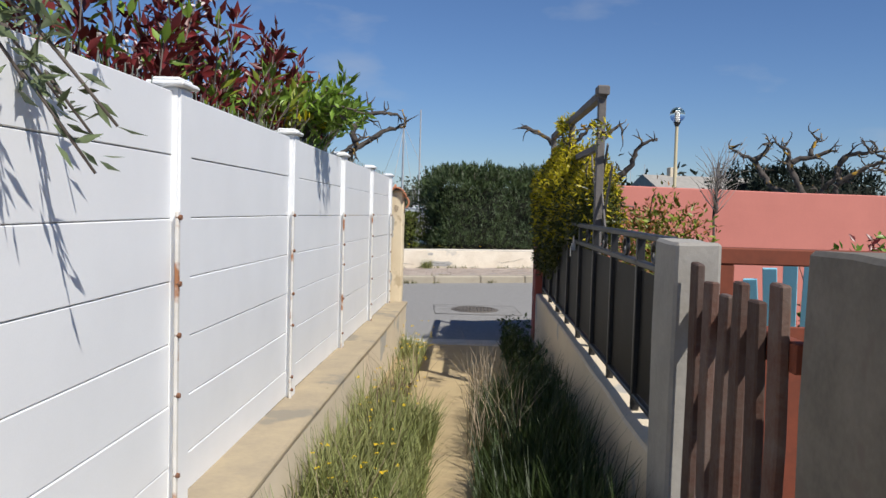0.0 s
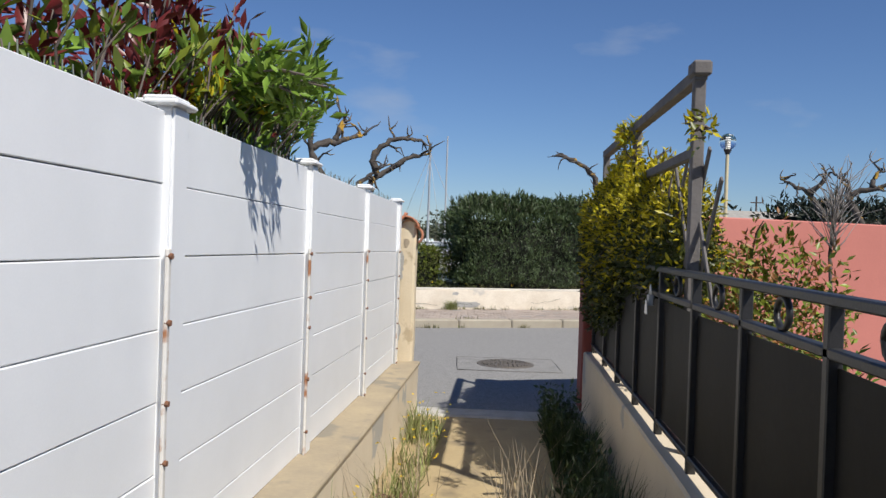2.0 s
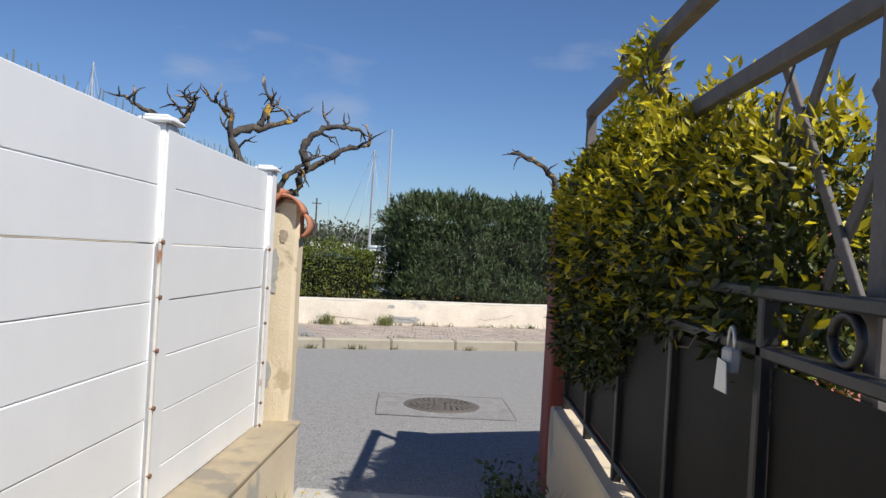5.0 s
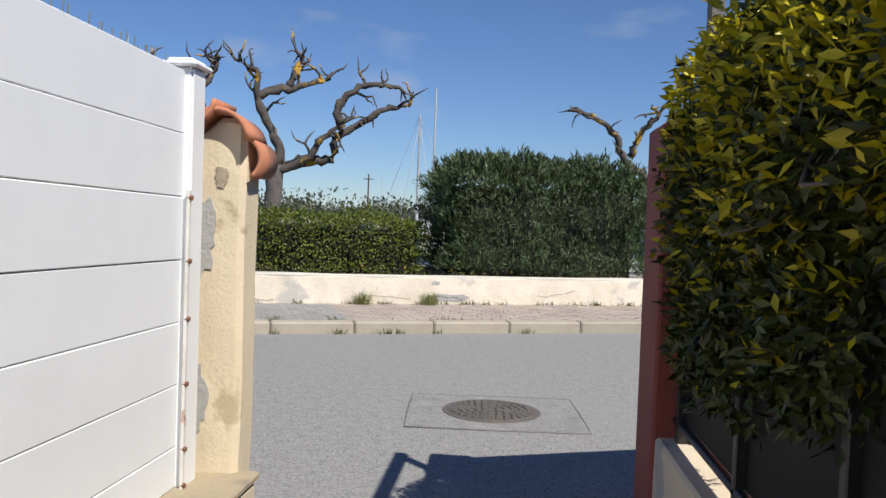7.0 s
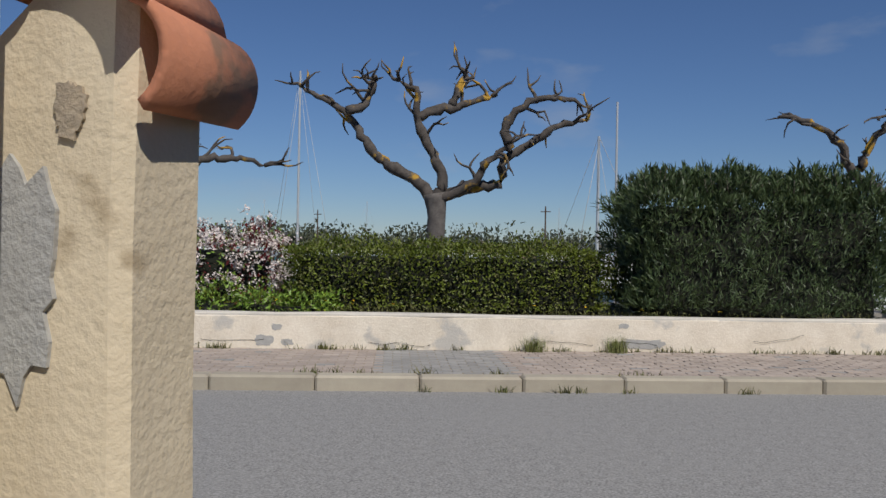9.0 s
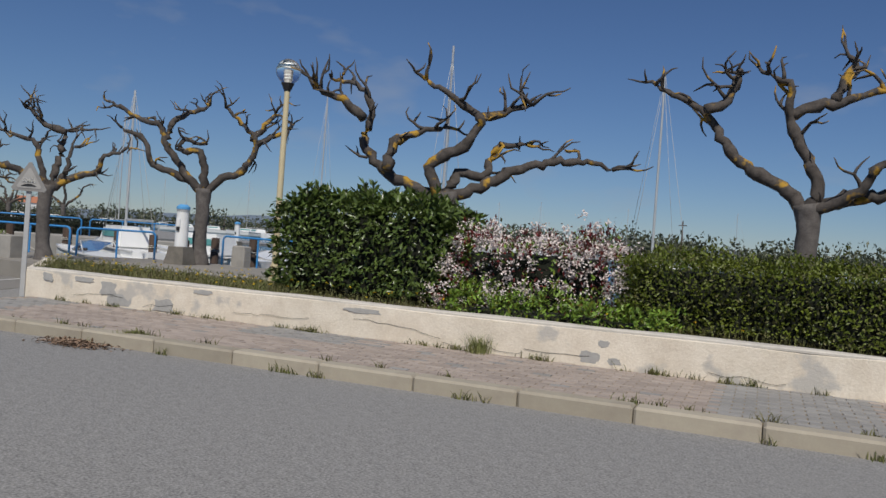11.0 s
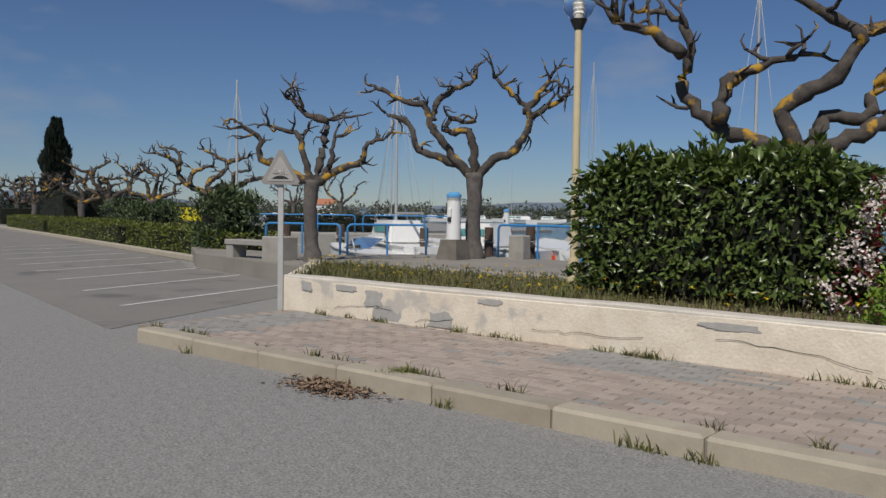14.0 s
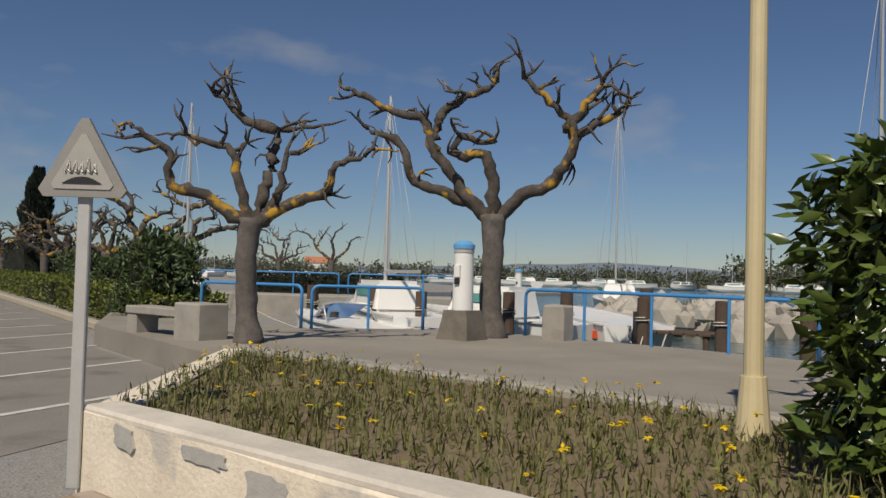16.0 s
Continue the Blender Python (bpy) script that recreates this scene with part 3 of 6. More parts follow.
T_1 = [[(-.5, .2), (-1, .4), (-1.05, .85), (-1.5, 1.1)], [(.15, .4), (.25, .9), (.3, 1.25), (.65, 1.35)], [(.3, 0, 1.25), (-.1, .1, 1.35), (-.5, .1, 1.7)], [(.5, .2), (1.05, .4), (1.1, .75), (1.5, .9)], [(-.2, .5), (-.3, .9), (-.9, 1.1)], [(.35, .3), (.4, .6), (.5, .9)]]
T_C = [[(-.4, .3), (-1.0, .8), (-1.2, 1.3), (-1.7, 1.7), (-2.2, 1.8)], [(-.9, 0, .9), (-.7, .1, 1.4), (-.3, .1, 1.9)], [(.1, .5), (0, 1.1), (.2, 1.7), (.6, 2.0)], [(.5, .3), (1.0, .8), (1.2, 1.3), (1.7, 1.55)]]
BARE = "bare pollarded tree with crooked lichened limbs"
for x, y, z, fork, limbs, r, seed in ((-4.05, 20.75, 0.34, 1.98, T_A, 0.19, 1), (-9.1, 18.3, 0.34, 1.85, T_B, 0.19, 2), (-18.9, 19.6, 0.34, 1.97, T_2, 0.20, 3), (-18.63, 15.55, 0.34, 1.68, T_1, 0.17, 4), (4.05, 23.6, 0.34, 1.75, T_C, 0.19, 5), (-36.8, 17.9, 0.3, 1.8, T_B, 0.24, 6), (-45.2, 16.8, 0.3, 1.6, T_1, 0.24, 7), (-55.5, 16.1, 0.2, 1.9, T_2, 0.26, 8), (-65.6, 15.4, 0.2, 1.8, T_A, 0.28, 9), (-75.8, 14.3, 0.0, 2.0, T_B, 0.3, 10), (-90, 12.0, 0.0, 2.0, T_A, 0.3, 11), (-84, 13.2, 0.0, 2.0, T_2, 0.3, 14), (-56.7, 28.0, 0.0, 2.0, T_1, 0.17, 12), (-55.5, 31.0, 0.0, 2.1, T_C, 0.17, 13), (2.0, 29.5, -0.3, 2.0, T_1, 0.2, 15)):
    if seed == 15:
        continue
    pollard((x, y, z), facing(x, y), fork, limbs, r, seed, BARE + (" behind a clipped hedge" if seed in (1, 2) else " on the quay" if seed < 5 else ""))
# neighbours to the right, across the road
for x, y, seed in ((11.5, 27.5, 21), (17.5, 29.5, 22), (24, 32, 23)):
    pollard((x, y, 0.0), facing(x, y), 2.0, (T_A, T_2, T_B)[seed - 21], 0.22, seed, BARE + " past the wall")


# ---- hedges ----
def shell_points(rng, n, lx, ly, lz, rounding=0.12, lumps=0.08, seed=0):
    """Points and outward directions on the five upper sides of a lumpy block."""
    areas = np.array([lx * lz, lx * lz, ly * lz, ly * lz, lx * ly])
    pick = rng.choice(5, n, p=areas / areas.sum())
    a, b = rng.uniform(-1, 1, n), rng.uniform(-1, 1, n)
    p, d = np.zeros((n, 3)), np.zeros((n, 3))
    for k, (ax, sg) in enumerate(((1, -1), (1, 1), (0, -1), (0, 1), (2, 1))):
        m = pick == k
        o = [i for i in range(3) if i != ax]
        p[m, ax], p[m, o[0]], p[m, o[1]] = sg, a[m], b[m]
        d[m, ax] = sg
    near = np.clip((np.abs(p) - 0.75) / 0.25, 0, 1)
    nrm = d + near * np.sign(p) * 0.6
    nrm /= np.linalg.norm(nrm, axis=1, keepdims=True)
    q = p * np.array([lx, ly, lz]) / 2
    edge = np.sort(near, 1)[:, 1]
    q -= nrm * (edge ** 2 * rounding)[:, None]
    lump = np.array([noise.noise(Vector(v) * 1.7 + Vector((seed * 3.1, 0, 0))) + 0.75 * noise.noise(Vector(v) * 5.5 + Vector((0, seed * 1.7, 0))) for v in q])
    q += nrm * (lump * lumps + rng.normal(0, 0.035, n))[:, None]
    q[:, 2] += lz / 2
    return q, nrm


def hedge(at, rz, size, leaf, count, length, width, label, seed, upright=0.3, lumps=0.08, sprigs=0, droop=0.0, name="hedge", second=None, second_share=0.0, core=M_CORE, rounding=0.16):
    rng = np.random.default_rng(seed)
    h = thing(name, at, rz, label, "hedge")
    lx, ly, lz = size
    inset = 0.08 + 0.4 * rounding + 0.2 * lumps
    # Solid block coloured as the shade inside the foliage.
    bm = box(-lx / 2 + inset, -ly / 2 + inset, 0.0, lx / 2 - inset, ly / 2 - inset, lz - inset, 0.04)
    part("core", rough_edges(bm, 0.10, 2.5, 4, (1, 1, 0.7)), core, h, "near-black block painted as inner shade")
    q, nrm = shell_points(rng, count, lx, ly, lz, rounding, lumps, seed)
    depth = rng.random(count) ** 2 * 0.16
    q -= nrm * depth[:, None]
    d = nrm * 0.6 + rng.normal(0, 0.6, (count, 3)) + np.array([0, 0, upright - droop])
    ns = nrm + np.array([0, 0, 0.7]) + rng.normal(0, 0.5, (count, 3))
    pick = rng.random(count) < second_share if second else np.zeros(count, bool)
    leaves("foliage", q[~pick], d[~pick], ns[~pick], length, width, leaf, h, seed=seed)["kind"] = "stuff"
    if second:
        leaves("tinted_foliage", q[pick], d[pick], ns[pick], length, width, second, h, seed=seed + 1)
    if sprigs:
        C, D, N, runs = [], [], [], []
        for _ in range(sprigs):
            b = np.array([rng.uniform(-lx / 2, lx / 2) * 0.95, rng.uniform(-ly / 2, ly / 2) * 0.9, lz - 0.08])
            dr = np.array([rng.normal(0, 0.25), rng.normal(0, 0.25), 1.0])
            hh = rng.uniform(0.08, 0.32)
            runs.append(([b, b + dr * hh], [0.005, 0.003]))
            for k in range(int(12 * hh / 0.25) + 4):
                t = rng.uniform(0.1, 1)
                C.append(b + dr * hh * t)
                D.append(np.array([rng.normal(0, 0.6), rng.normal(0, 0.6), 0.9]))
                N.append(rng.normal(0, 1, 3))
        tubes("sprig_stems", runs, M_TWIG, h, sides=4)["kind"] = "stuff"
        leaves("sprig_foliage", C, D, N, length, width, leaf, h, seed=seed + 2)["kind"] = "stuff"
    return h


def hedge_uv(u0, u1, v0, v1, z0, z1, *a, **k):
    return hedge(W((u0 + u1) / 2, (v0 + v1) / 2, z0), ANG, (u1 - u0, v1 - v0, z1 - z0), *a, **k)


hedge_uv(-3.8, -0.95, 17.9, 19.35, 0.5, 1.92, L_LAUREL, 9500, 0.125, 0.055, "dense clipped laurel hedge with glossy green leaves", 31, lumps=0.13, sprigs=26, droop=0.45, rounding=0.36)
hedge_uv(1.4, 5.9, 17.6, 18.9, 0.48, 1.42, L_BOX, 26000, 0.05, 0.026, "low clipped spindle hedge, yellow-green with bare patches", 32, lumps=0.15, second=L_WEED, second_share=0.16, sprigs=20, rounding=0.22)
hedge_uv(6.1, 9.7, 17.05, 18.9, 0.5, 2.25, L_OLEANDER, 30000, 0.13, 0.024, "tall dense oleander hedge, grey-green narrow leaves", 33, upright=1.0, lumps=0.34, sprigs=330, rounding=0.34)
# parking hedges and dark shrubs
for a, b, hh, sd in (((-24.2, 16.0), (-36.0, 15.0), 0.85, 41), ((-37.5, 14.9), (-56.0, 13.4), 0.9, 42), ((-58.0, 13.2), (-76.0, 11.6), 0.9, 43)):
    a, b = Vector((*a, 0)), Vector((*b, 0))
    d = b - a
    hedge(((a + b) / 2), math.degrees(math.atan2(d.y, d.x)), (d.length, 1.6, hh), L_BOX, 9000, 0.09, 0.05, "clipped low green hedge along the parking bays", sd, second=L_WEED, second_share=0.25)
for x, y, r, hh, sd in ((-26.0, 15.6, 1.2, 1.75, 44), (-44, 16.4, 2.0, 1.5, 45), (-49, 16.8, 3.0, 1.7, 46), (-72, 16.5, 6, 2.6, 47), (-96, 14, 9, 1.7, 48)):
    hedge((x, y, 0.0), 5, (r * 2, r, hh), L_DARK if sd > 46 else L_OLEANDER, 5000, 0.16, 0.06, "dark green unclipped shrub beside the parking hedge", sd, lumps=0.5, name="shrub", sprigs=20)
hedge((-52.5, 29.5, 0.0), 60, (9, 2, 1.2), L_DARK, 3000, 0.2, 0.1, "dark clipped hedge on the far pier", 49)


# ---- big cypress ----
cyp = thing("cypress", (-109.7, 16.6, -0.1), 0, "tall dark columnar cypress tree", "tree")
tubes("trunk", [([(0, 0, 0), (0, 0, 5), (0, 0, 11)], [0.3, 0.2, 0.05])], M_TRUNK, cyp)
rng = np.random.default_rng(8)
n = 9000
t = rng.random(n)
a = rng.uniform(0, 2 * math.pi, n)
rr = (np.minimum(1, 0.45 + t * 1.6) * np.clip((1.06 - t) * 2.2, 0.12, 1) * 1.75) * (0.78 + 0.22 * np.sin(a * 3 + t * 23)) * rng.uniform(0.7, 1, n)
c = np.stack([rr * np.cos(a), rr * np.sin(a), 0.6 + t * 11.2], 1)
leaves("crown", c, np.stack([np.cos(a) * 0.4, np.sin(a) * 0.4, np.ones(n)], 1), rng.normal(0, 1, (n, 3)), 0.8, 0.28, L_DARK, cyp, seed=9)


# ---- planter wall, kerb and pavement ----
def uvbox(u0, v0, z0, u1, v1, z1, bevel=0.0, rough=0.0, cuts=3, scale=2.0):
    b = box(u0, v0, z0, u1, v1, z1, bevel)
    if rough:
        rough_edges(b, rough, scale, cuts)
    b.transform(ROADWAY)
    return b


wallp = part("wall_planter", uvbox(-7.2, WALL_V, 0.0, 9.6, WALL_V + 0.24, 0.53, 0.02, 0.018, 24, 1.6), M_PLANTER)
tagged(wallp, "low cream rendered planter wall, flaking to grey concrete", "wall", kind="structure")
cb = uvbox(-7.19, WALL_V + 0.006, 0.50, 9.59, WALL_V + 0.24, 0.552, 0.016, 0.014, 24, 2.2)
tagged(part("trim_planter_cap", cb, mat("thin_pale_cap", (0.66, 0.61, 0.53), (0.46, 0.43, 0.38), rough=0.95, scale=3, fine=40, bump=0.5)), "pale worn mortar cap of the planter wall", "wall cap", kind="structure")
pl, pr = W(-7.2, WALL_V + 0.12), W(-10.0, 19.65)
d = pr - pl
bm = box(0, -0.12, 0, d.length, 0.12, 0.5, 0.02)
bm.transform(Matrix.Translation(pl) @ Matrix.Rotation(math.atan2(d.y, d.x), 4, "Z"))
tagged(part("wall_planter_side", bm, M_PLANTER), "short end of the cream planter wall", "wall", kind="structure")
bm = uvbox(-10.1, 19.5, 0.0, 9.6, 19.72, 0.52, 0.02, 0.012, 20)
tagged(part("wall_planter_back", bm, M_CONC), "grey concrete edging behind the planter bed", "edging", kind="structure")
bm = uvbox(9.38, WALL_V, 0.0, 9.6, 19.6, 0.53, 0.02)
tagged(part("wall_planter_end", bm, M_PLANTER), "cream end wall of the planter", "wall", kind="structure")
soil = slab("ground_planter", [tuple(W(u, v)[:2]) for u, v in ((-7.15, WALL_V + 0.2), (9.45, WALL_V + 0.2), (9.45, 19.55), (-9.9, 19.55))], 0.0, 0.46, M_SOIL, "planter soil", "soil")
# bare mortar patches where the render has fallen off
for u, z, w, h, sd in ((-5.55, 0.36, 0.30, 0.22, 1), (-5.35, 0.2, 0.42, 0.2, 2), (-4.55, 0.19, 0.34, 0.26, 3), (-6.7, 0.44, 0.2, 0.13, 4), (-3.9, 0.46, 0.3, 0.06, 5), (1.35, 0.22, 0.22, 0.14, 6), (1.62, 0.2, 0.16, 0.08, 7), (1.5, 0.38, 0.13, 0.08, 8), (6.0, 0.22, 0.62, 0.12, 9), (5.75, 0.44, 0.14, 0.06, 10), (-1.5, 0.45, 0.5, 0.06, 11), (-6.0, 0.46, 0.35, 0.08, 12)):
    bm = bmesh.new()
    rg = random.Random(sd)
    ring = []
    for k in range(18):
        a = 2 * math.pi * k / 18
        s = rg.uniform(0.75, 1.15)
        ring.append((u + w / 2 * s * math.copysign(abs(math.cos(a)) ** 0.6, math.cos(a)), z + h / 2 * s * math.copysign(abs(math.sin(a)) ** 0.6, math.sin(a))))
    top = [bm.verts.new(W(x, WALL_V - 0.009, max(zz, 0.145))) for x, zz in ring]
    bm.faces.new(top)
    ex = bmesh.ops.extrude_face_region(bm, geom=list(bm.faces))
    for g in ex["geom"]:
        if isinstance(g, bmesh.types.BMVert):
            g.co += W(0, 0.05)
    bmesh.ops.recalc_face_normals(bm, faces=bm.faces)
    part("mortar_patch", bm, M_PATCH, wallp, "bare grey mortar")
# cracks low on the wall
runs = []
rg = random.Random(3)
for u0 in (-6.2, -4.9, -3.4, -1.6, -0.4, 0.6, 2.6, 4.6, 5.6, 7.4):
    p = [(u0, 0.22 + rg.uniform(-0.05, 0.12))]
    for k in range(rg.randint(5, 10)):
        p.append((p[-1][0] + rg.uniform(0.06, 0.16), max(0.16, p[-1][1] + rg.uniform(-0.035, 0.03))))
    runs.append(([W(u, WALL_V - 0.012, z) for u, z in p], 0.0022))
tubes("cracks", runs, M_CORE, wallp, "dark cracks", sides=4)

kerb = new("kerb")
tagged(kerb, "sandy concrete kerb of the pavement", "kerb", kind="structure")
stone = box(-0.488, 0.0, -0.05, 0.488, 0.22, 0.14, 0.022)
me_stone = bpy.data.meshes.new("kerbstone")
stone.to_mesh(me_stone)
stone.free()
me_stone.materials.append(M_KERB)
for i in range(40):
    u = -6.2 + 0.985 * i
    ob = new("kerbstone", me_stone)
    ob.parent = kerb
    ob.matrix_world = Matrix.Translation(W(u, KERB_V, random.uniform(-0.004, 0.004))) @ ROADWAY @ pose(0, 0, 0, 0, 0, random.uniform(-0.3, 0.3))
pave = part("pavement", uvbox(-7.0, KERB_V + 0.21, 0.0, 34, WALL_V + 0.05, 0.118), M_SAND)
tagged(pave, "pavement of small pink and grey interlocking pavers", "pavement", kind="structure")
back = part("pavement_right", uvbox(9.62, WALL_V, 0.0, 34, 19.7, 0.12), M_QUAY)
tagged(back, "sloping pale paved access to the quay", "pavement", kind="structure")


# ---- white fence ----
FX = -0.46
POSTS = [1.68 + 1.575 * k for k in range(-4, 5)]
FZ0, FZ1 = 0.57, 1.865
fence = thing("white_fence", (FX, 1.68, FZ0), 0, "tall white plastic board fence with capped posts and rust-stained brackets", "fence")
bh = 0.194


def fall(bm, y_shift=1.68, z_shift=0.57):
    """Lets a piece follow the fall of the alley: the foot drops more than the top."""
    for v in bm.verts:
        s = max(0.0, v.co.y + y_shift - 2.4) / 5.6
        h = min(1.0, max(0.0, (v.co.z + z_shift - 0.57) / 1.3))
        v.co.z -= s * (0.105 - 0.07 * h)
    return bm


for a, b in zip(POSTS, POSTS[1:]):
    for k in range(7):
        bm = box(-0.045, a - 1.68 + 0.03, max(0.003, FZ1 - FZ0 - (k + 1) * bh + 0.0013), -0.012 + random.uniform(-0.0015, 0.0015), b - 1.68 - 0.03, FZ1 - FZ0 - k * bh - 0.0013, 0.0025)
        part("board", fall(bm), M_WHITE, fence)
bm = cyl(0.010, 0.008, -0.008, 0.008, seg=8)
ME_BOLT = bpy.data.meshes.new("bolt")
bm.to_mesh(ME_BOLT)
bm.free()
ME_BOLT.materials.append(mat("rusty_bolt", (0.25, 0.10, 0.045), (0.12, 0.07, 0.05), rough=0.9, scale=30))
for y in POSTS:
    bm = box(-0.075, y - 1.68 - 0.055, -0.02, 0.014, y - 1.68 + 0.055, FZ1 - FZ0 + 0.015, 0.008, seg=2)
    po = part("post", fall(bm), M_WHITE, fence)
    bm = box(-0.09, y - 1.68 - 0.075, FZ1 - FZ0 + 0.013, 0.03, y - 1.68 + 0.075, FZ1 - FZ0 + 0.03, 0.006)
    box(-0.075, y - 1.68 - 0.06, FZ1 - FZ0 + 0.029, 0.014, y - 1.68 + 0.06, FZ1 - FZ0 + 0.042, 0.006, bm)
    part("cap", fall(bm), M_WHITE, po)
    bm = box(0.008, y - 1.68 - 0.078, -0.01, 0.02, y - 1.68 - 0.058, 0.93, 0.003)
    part("bracket_strip", fall(bm), M_RUST, po, "rust-stained steel strip")
    for z in (0.02, 0.12, 0.36, 0.55, 0.72, 0.92):
        ob = new("bolt", ME_BOLT)
        ob.parent = po
        ob.matrix_basis = pose(0.02, y - 1.68 - 0.069, z + random.uniform(-0.03, 0.03) - max(0.0, y - 2.4) / 5.6 * (0.105 - 0.054 * z), 0, 90, 0)
runs = []
rg = random.Random(2)
y = -4.7
while y < 7.9:
    h = rg.uniform(0.02, 0.05)
    x = FX - 0.06
    drop = 0.035 * max(0.0, y - 2.4) / 5.6
    runs.append(([(x, y, FZ1 - 0.03 - drop), (x + rg.uniform(-0.01, 0.01), y + rg.uniform(-0.012, 0.012), FZ1 + h - drop)], 0.002))
    y += rg.uniform(0.03, 0.055)
mesh_t = thing("wire_mesh", (0, 0, 0), 0, "green wire mesh standing behind the white fence", "wire mesh")
tubes("wire", runs, mat("dull_wire", (0.13, 0.15, 0.13), rough=0.6, bump=0), mesh_t, sides=4)["kind"] = "stuff"
mesh_t.parent = None
bm = rough_edges(box(FX - 0.12, -6, -0.1, -0.275, 8.15, FZ0 - 0.03, 0.01), 0.012, 2, 14)
tagged(part("wall_low_left", fall(bm, 0.0, 0.0), M_STUCCO), "low cream rendered wall under the white fence", "wall", kind="structure")
bm = rough_edges(box(FX - 0.14, -6, FZ0 - 0.03, -0.262, 8.15, FZ0, 0.008), 0.010, 3, 14)
tagged(part("trim_low_wall_cap", fall(bm, 0.0, 0.0), M_CAP), "worn ochre concrete capping of the low wall", "wall cap", kind="structure")

# end pillar and its wall along the road, with barrel tiles
bm = rough_edges(box(-0.74, 8.1, -0.1, -0.325, 8.27, 1.70, 0.02), 0.007, 4, 9)
for v in bm.verts:
    if v.co.z > 1.5:
        v.co.z -= 0.9 * max(0.0, -0.42 - v.co.x) * (v.co.z - 1.5) / 0.2 + 0.5 * max(0.0, v.co.x + 0.36) * (v.co.z - 1.5) / 0.2
pil = tagged(part("wall_pillar", bm, M_PILLAR), "cream rendered gate pillar with grey mortar repairs", "pillar", kind="structure")
for zc, w, h, xo, sd in ((1.29, 0.17, 0.29, -0.505, 5), (0.71, 0.16, 0.32, -0.515, 6), (1.5, 0.05, 0.08, -0.405, 7)):
    bm = bmesh.new()
    rg = random.Random(sd)
    ring = []
    for k in range(34):
        a = 2 * math.pi * k / 34
        s = rg.uniform(0.8, 1.1) * (1 + 0.12 * math.sin(3 * a + sd))
        ring.append((min(-0.32, max(-0.735, xo + w / 2 * s * math.cos(a))), zc + h / 2 * s * math.sin(a)))
    bm.faces.new([bm.verts.new((x, 8.094, z)) for x, z in ring])
    ex = bmesh.ops.extrude_face_region(bm, geom=list(bm.faces))
    for g in ex["geom"]:
        if isinstance(g, bmesh.types.BMVert):
            g.co.y += 0.05
    bmesh.ops.recalc_face_normals(bm, faces=bm.faces)
    part("mortar_patch", bm, M_PATCH if zc < 1.45 else mat("bare_brown_mortar", (0.42, 0.34, 0.24), (0.30, 0.25, 0.19), rough=0.95, scale=20, fine=90, bump=0.8), pil, "mortar repair in the render")


def barrel(r, length, thick, spread=180, up=1):
    """A half-round roof tile lying along y, open downwards (up=1) or upwards."""
    bm = bmesh.new()
    N = 12
    rings = []
    for yy, k in ((0, 1.0), (length, 0.88)):
        row = []
        for rad in (r * k, r * k - thick):
            for i in range(N + 1):
                a = radians(90 - spread / 2 + spread * i / N)
                row.append(bm.verts.new((rad * math.cos(a), yy, up * rad * math.sin(a))))
        rings.append(row)
    A, B = rings
    for o in (0, N + 1):
        for i in range(N):
            bm.faces.new((A[o + i], A[o + i + 1], B[o + i + 1], B[o + i]))
    for R in (A, B):
        for i in range(N):
            bm.faces.new((R[i], R[i + 1], R[N + 2 + i], R[N + 1 + i]))
    for i in (0, N):
        bm.faces.new((A[i], A[N + 1 + i], B[N + 1 + i], B[i]))
    bmesh.ops.recalc_face_normals(bm, faces=bm.faces)
    return bm


tiles = thing("tile_coping", (-0.5, 8.1, 1.58), 0, "terracotta barrel-tile coping on the gate pillar and wall", "roof tiles")
t = part("tile", barrel(0.125, 0.24, 0.016, 150), M_TILE, tiles, smooth=True)
t.matrix_basis = pose(0.085, -0.055, 0.030, 0, 6, 0)
t = part("tile", barrel(0.125, 0.24, 0.018, 130, -1), M_TILE, tiles, smooth=True)
t.matrix_basis = pose(-0.03, -0.06, 0.205, 0, -12, 0)
t = part("tile", barrel(0.085, 0.22, 0.016, 130), M_TILE, tiles, smooth=True)
t.matrix_basis = pose(0.150, 0.0, -0.015, 0, 80, 0)
for k in range(14):
    t = part("tile", barrel(0.12, 0.24, 0.015, 160), M_TILE, tiles, smooth=True)
    t.matrix_basis = pose(-0.36 - 0.21 * k, -0.06 - 0.08 * k, 0.02, 0, 0, 0)
p0, p1 = Vector((-0.74, 8.15, 0)), Vector((-9.0, 5.0, 0))
d = p1 - p0
bm = box(0.02, -0.12, -0.1, d.length, 0.12, 1.56, 0.01)
bm.transform(Matrix.Translation(p0) @ Matrix.Rotation(math.atan2(d.y, d.x), 4, "Z"))
tagged(part("wall_road_left", bm, M_PILLAR), "cream rendered garden wall along the road", "wall", kind="structure")


# ---- right side of the alley ----
bm = rough_edges(box(1.20, 2.48, -0.1, 1.46, 8.7, 0.55, 0.012), 0.012, 2.5, 10)
tagged(part("wall_low_right", bm, M_STUCCO), "low cream rendered wall under the iron fence", "wall", kind="structure")
pillar_l = part("gate_pillar", rough_edges(box(1.19, 2.16, -0.05, 1.36, 2.5, 1.43, 0.012), 0.006, 6, 3), M_CONC)
tagged(pillar_l, "square grey concrete gate pillar, sunlit", "pillar")
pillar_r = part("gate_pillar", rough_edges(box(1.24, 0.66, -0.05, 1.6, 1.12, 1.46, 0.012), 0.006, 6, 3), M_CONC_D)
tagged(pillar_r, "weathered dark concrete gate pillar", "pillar")
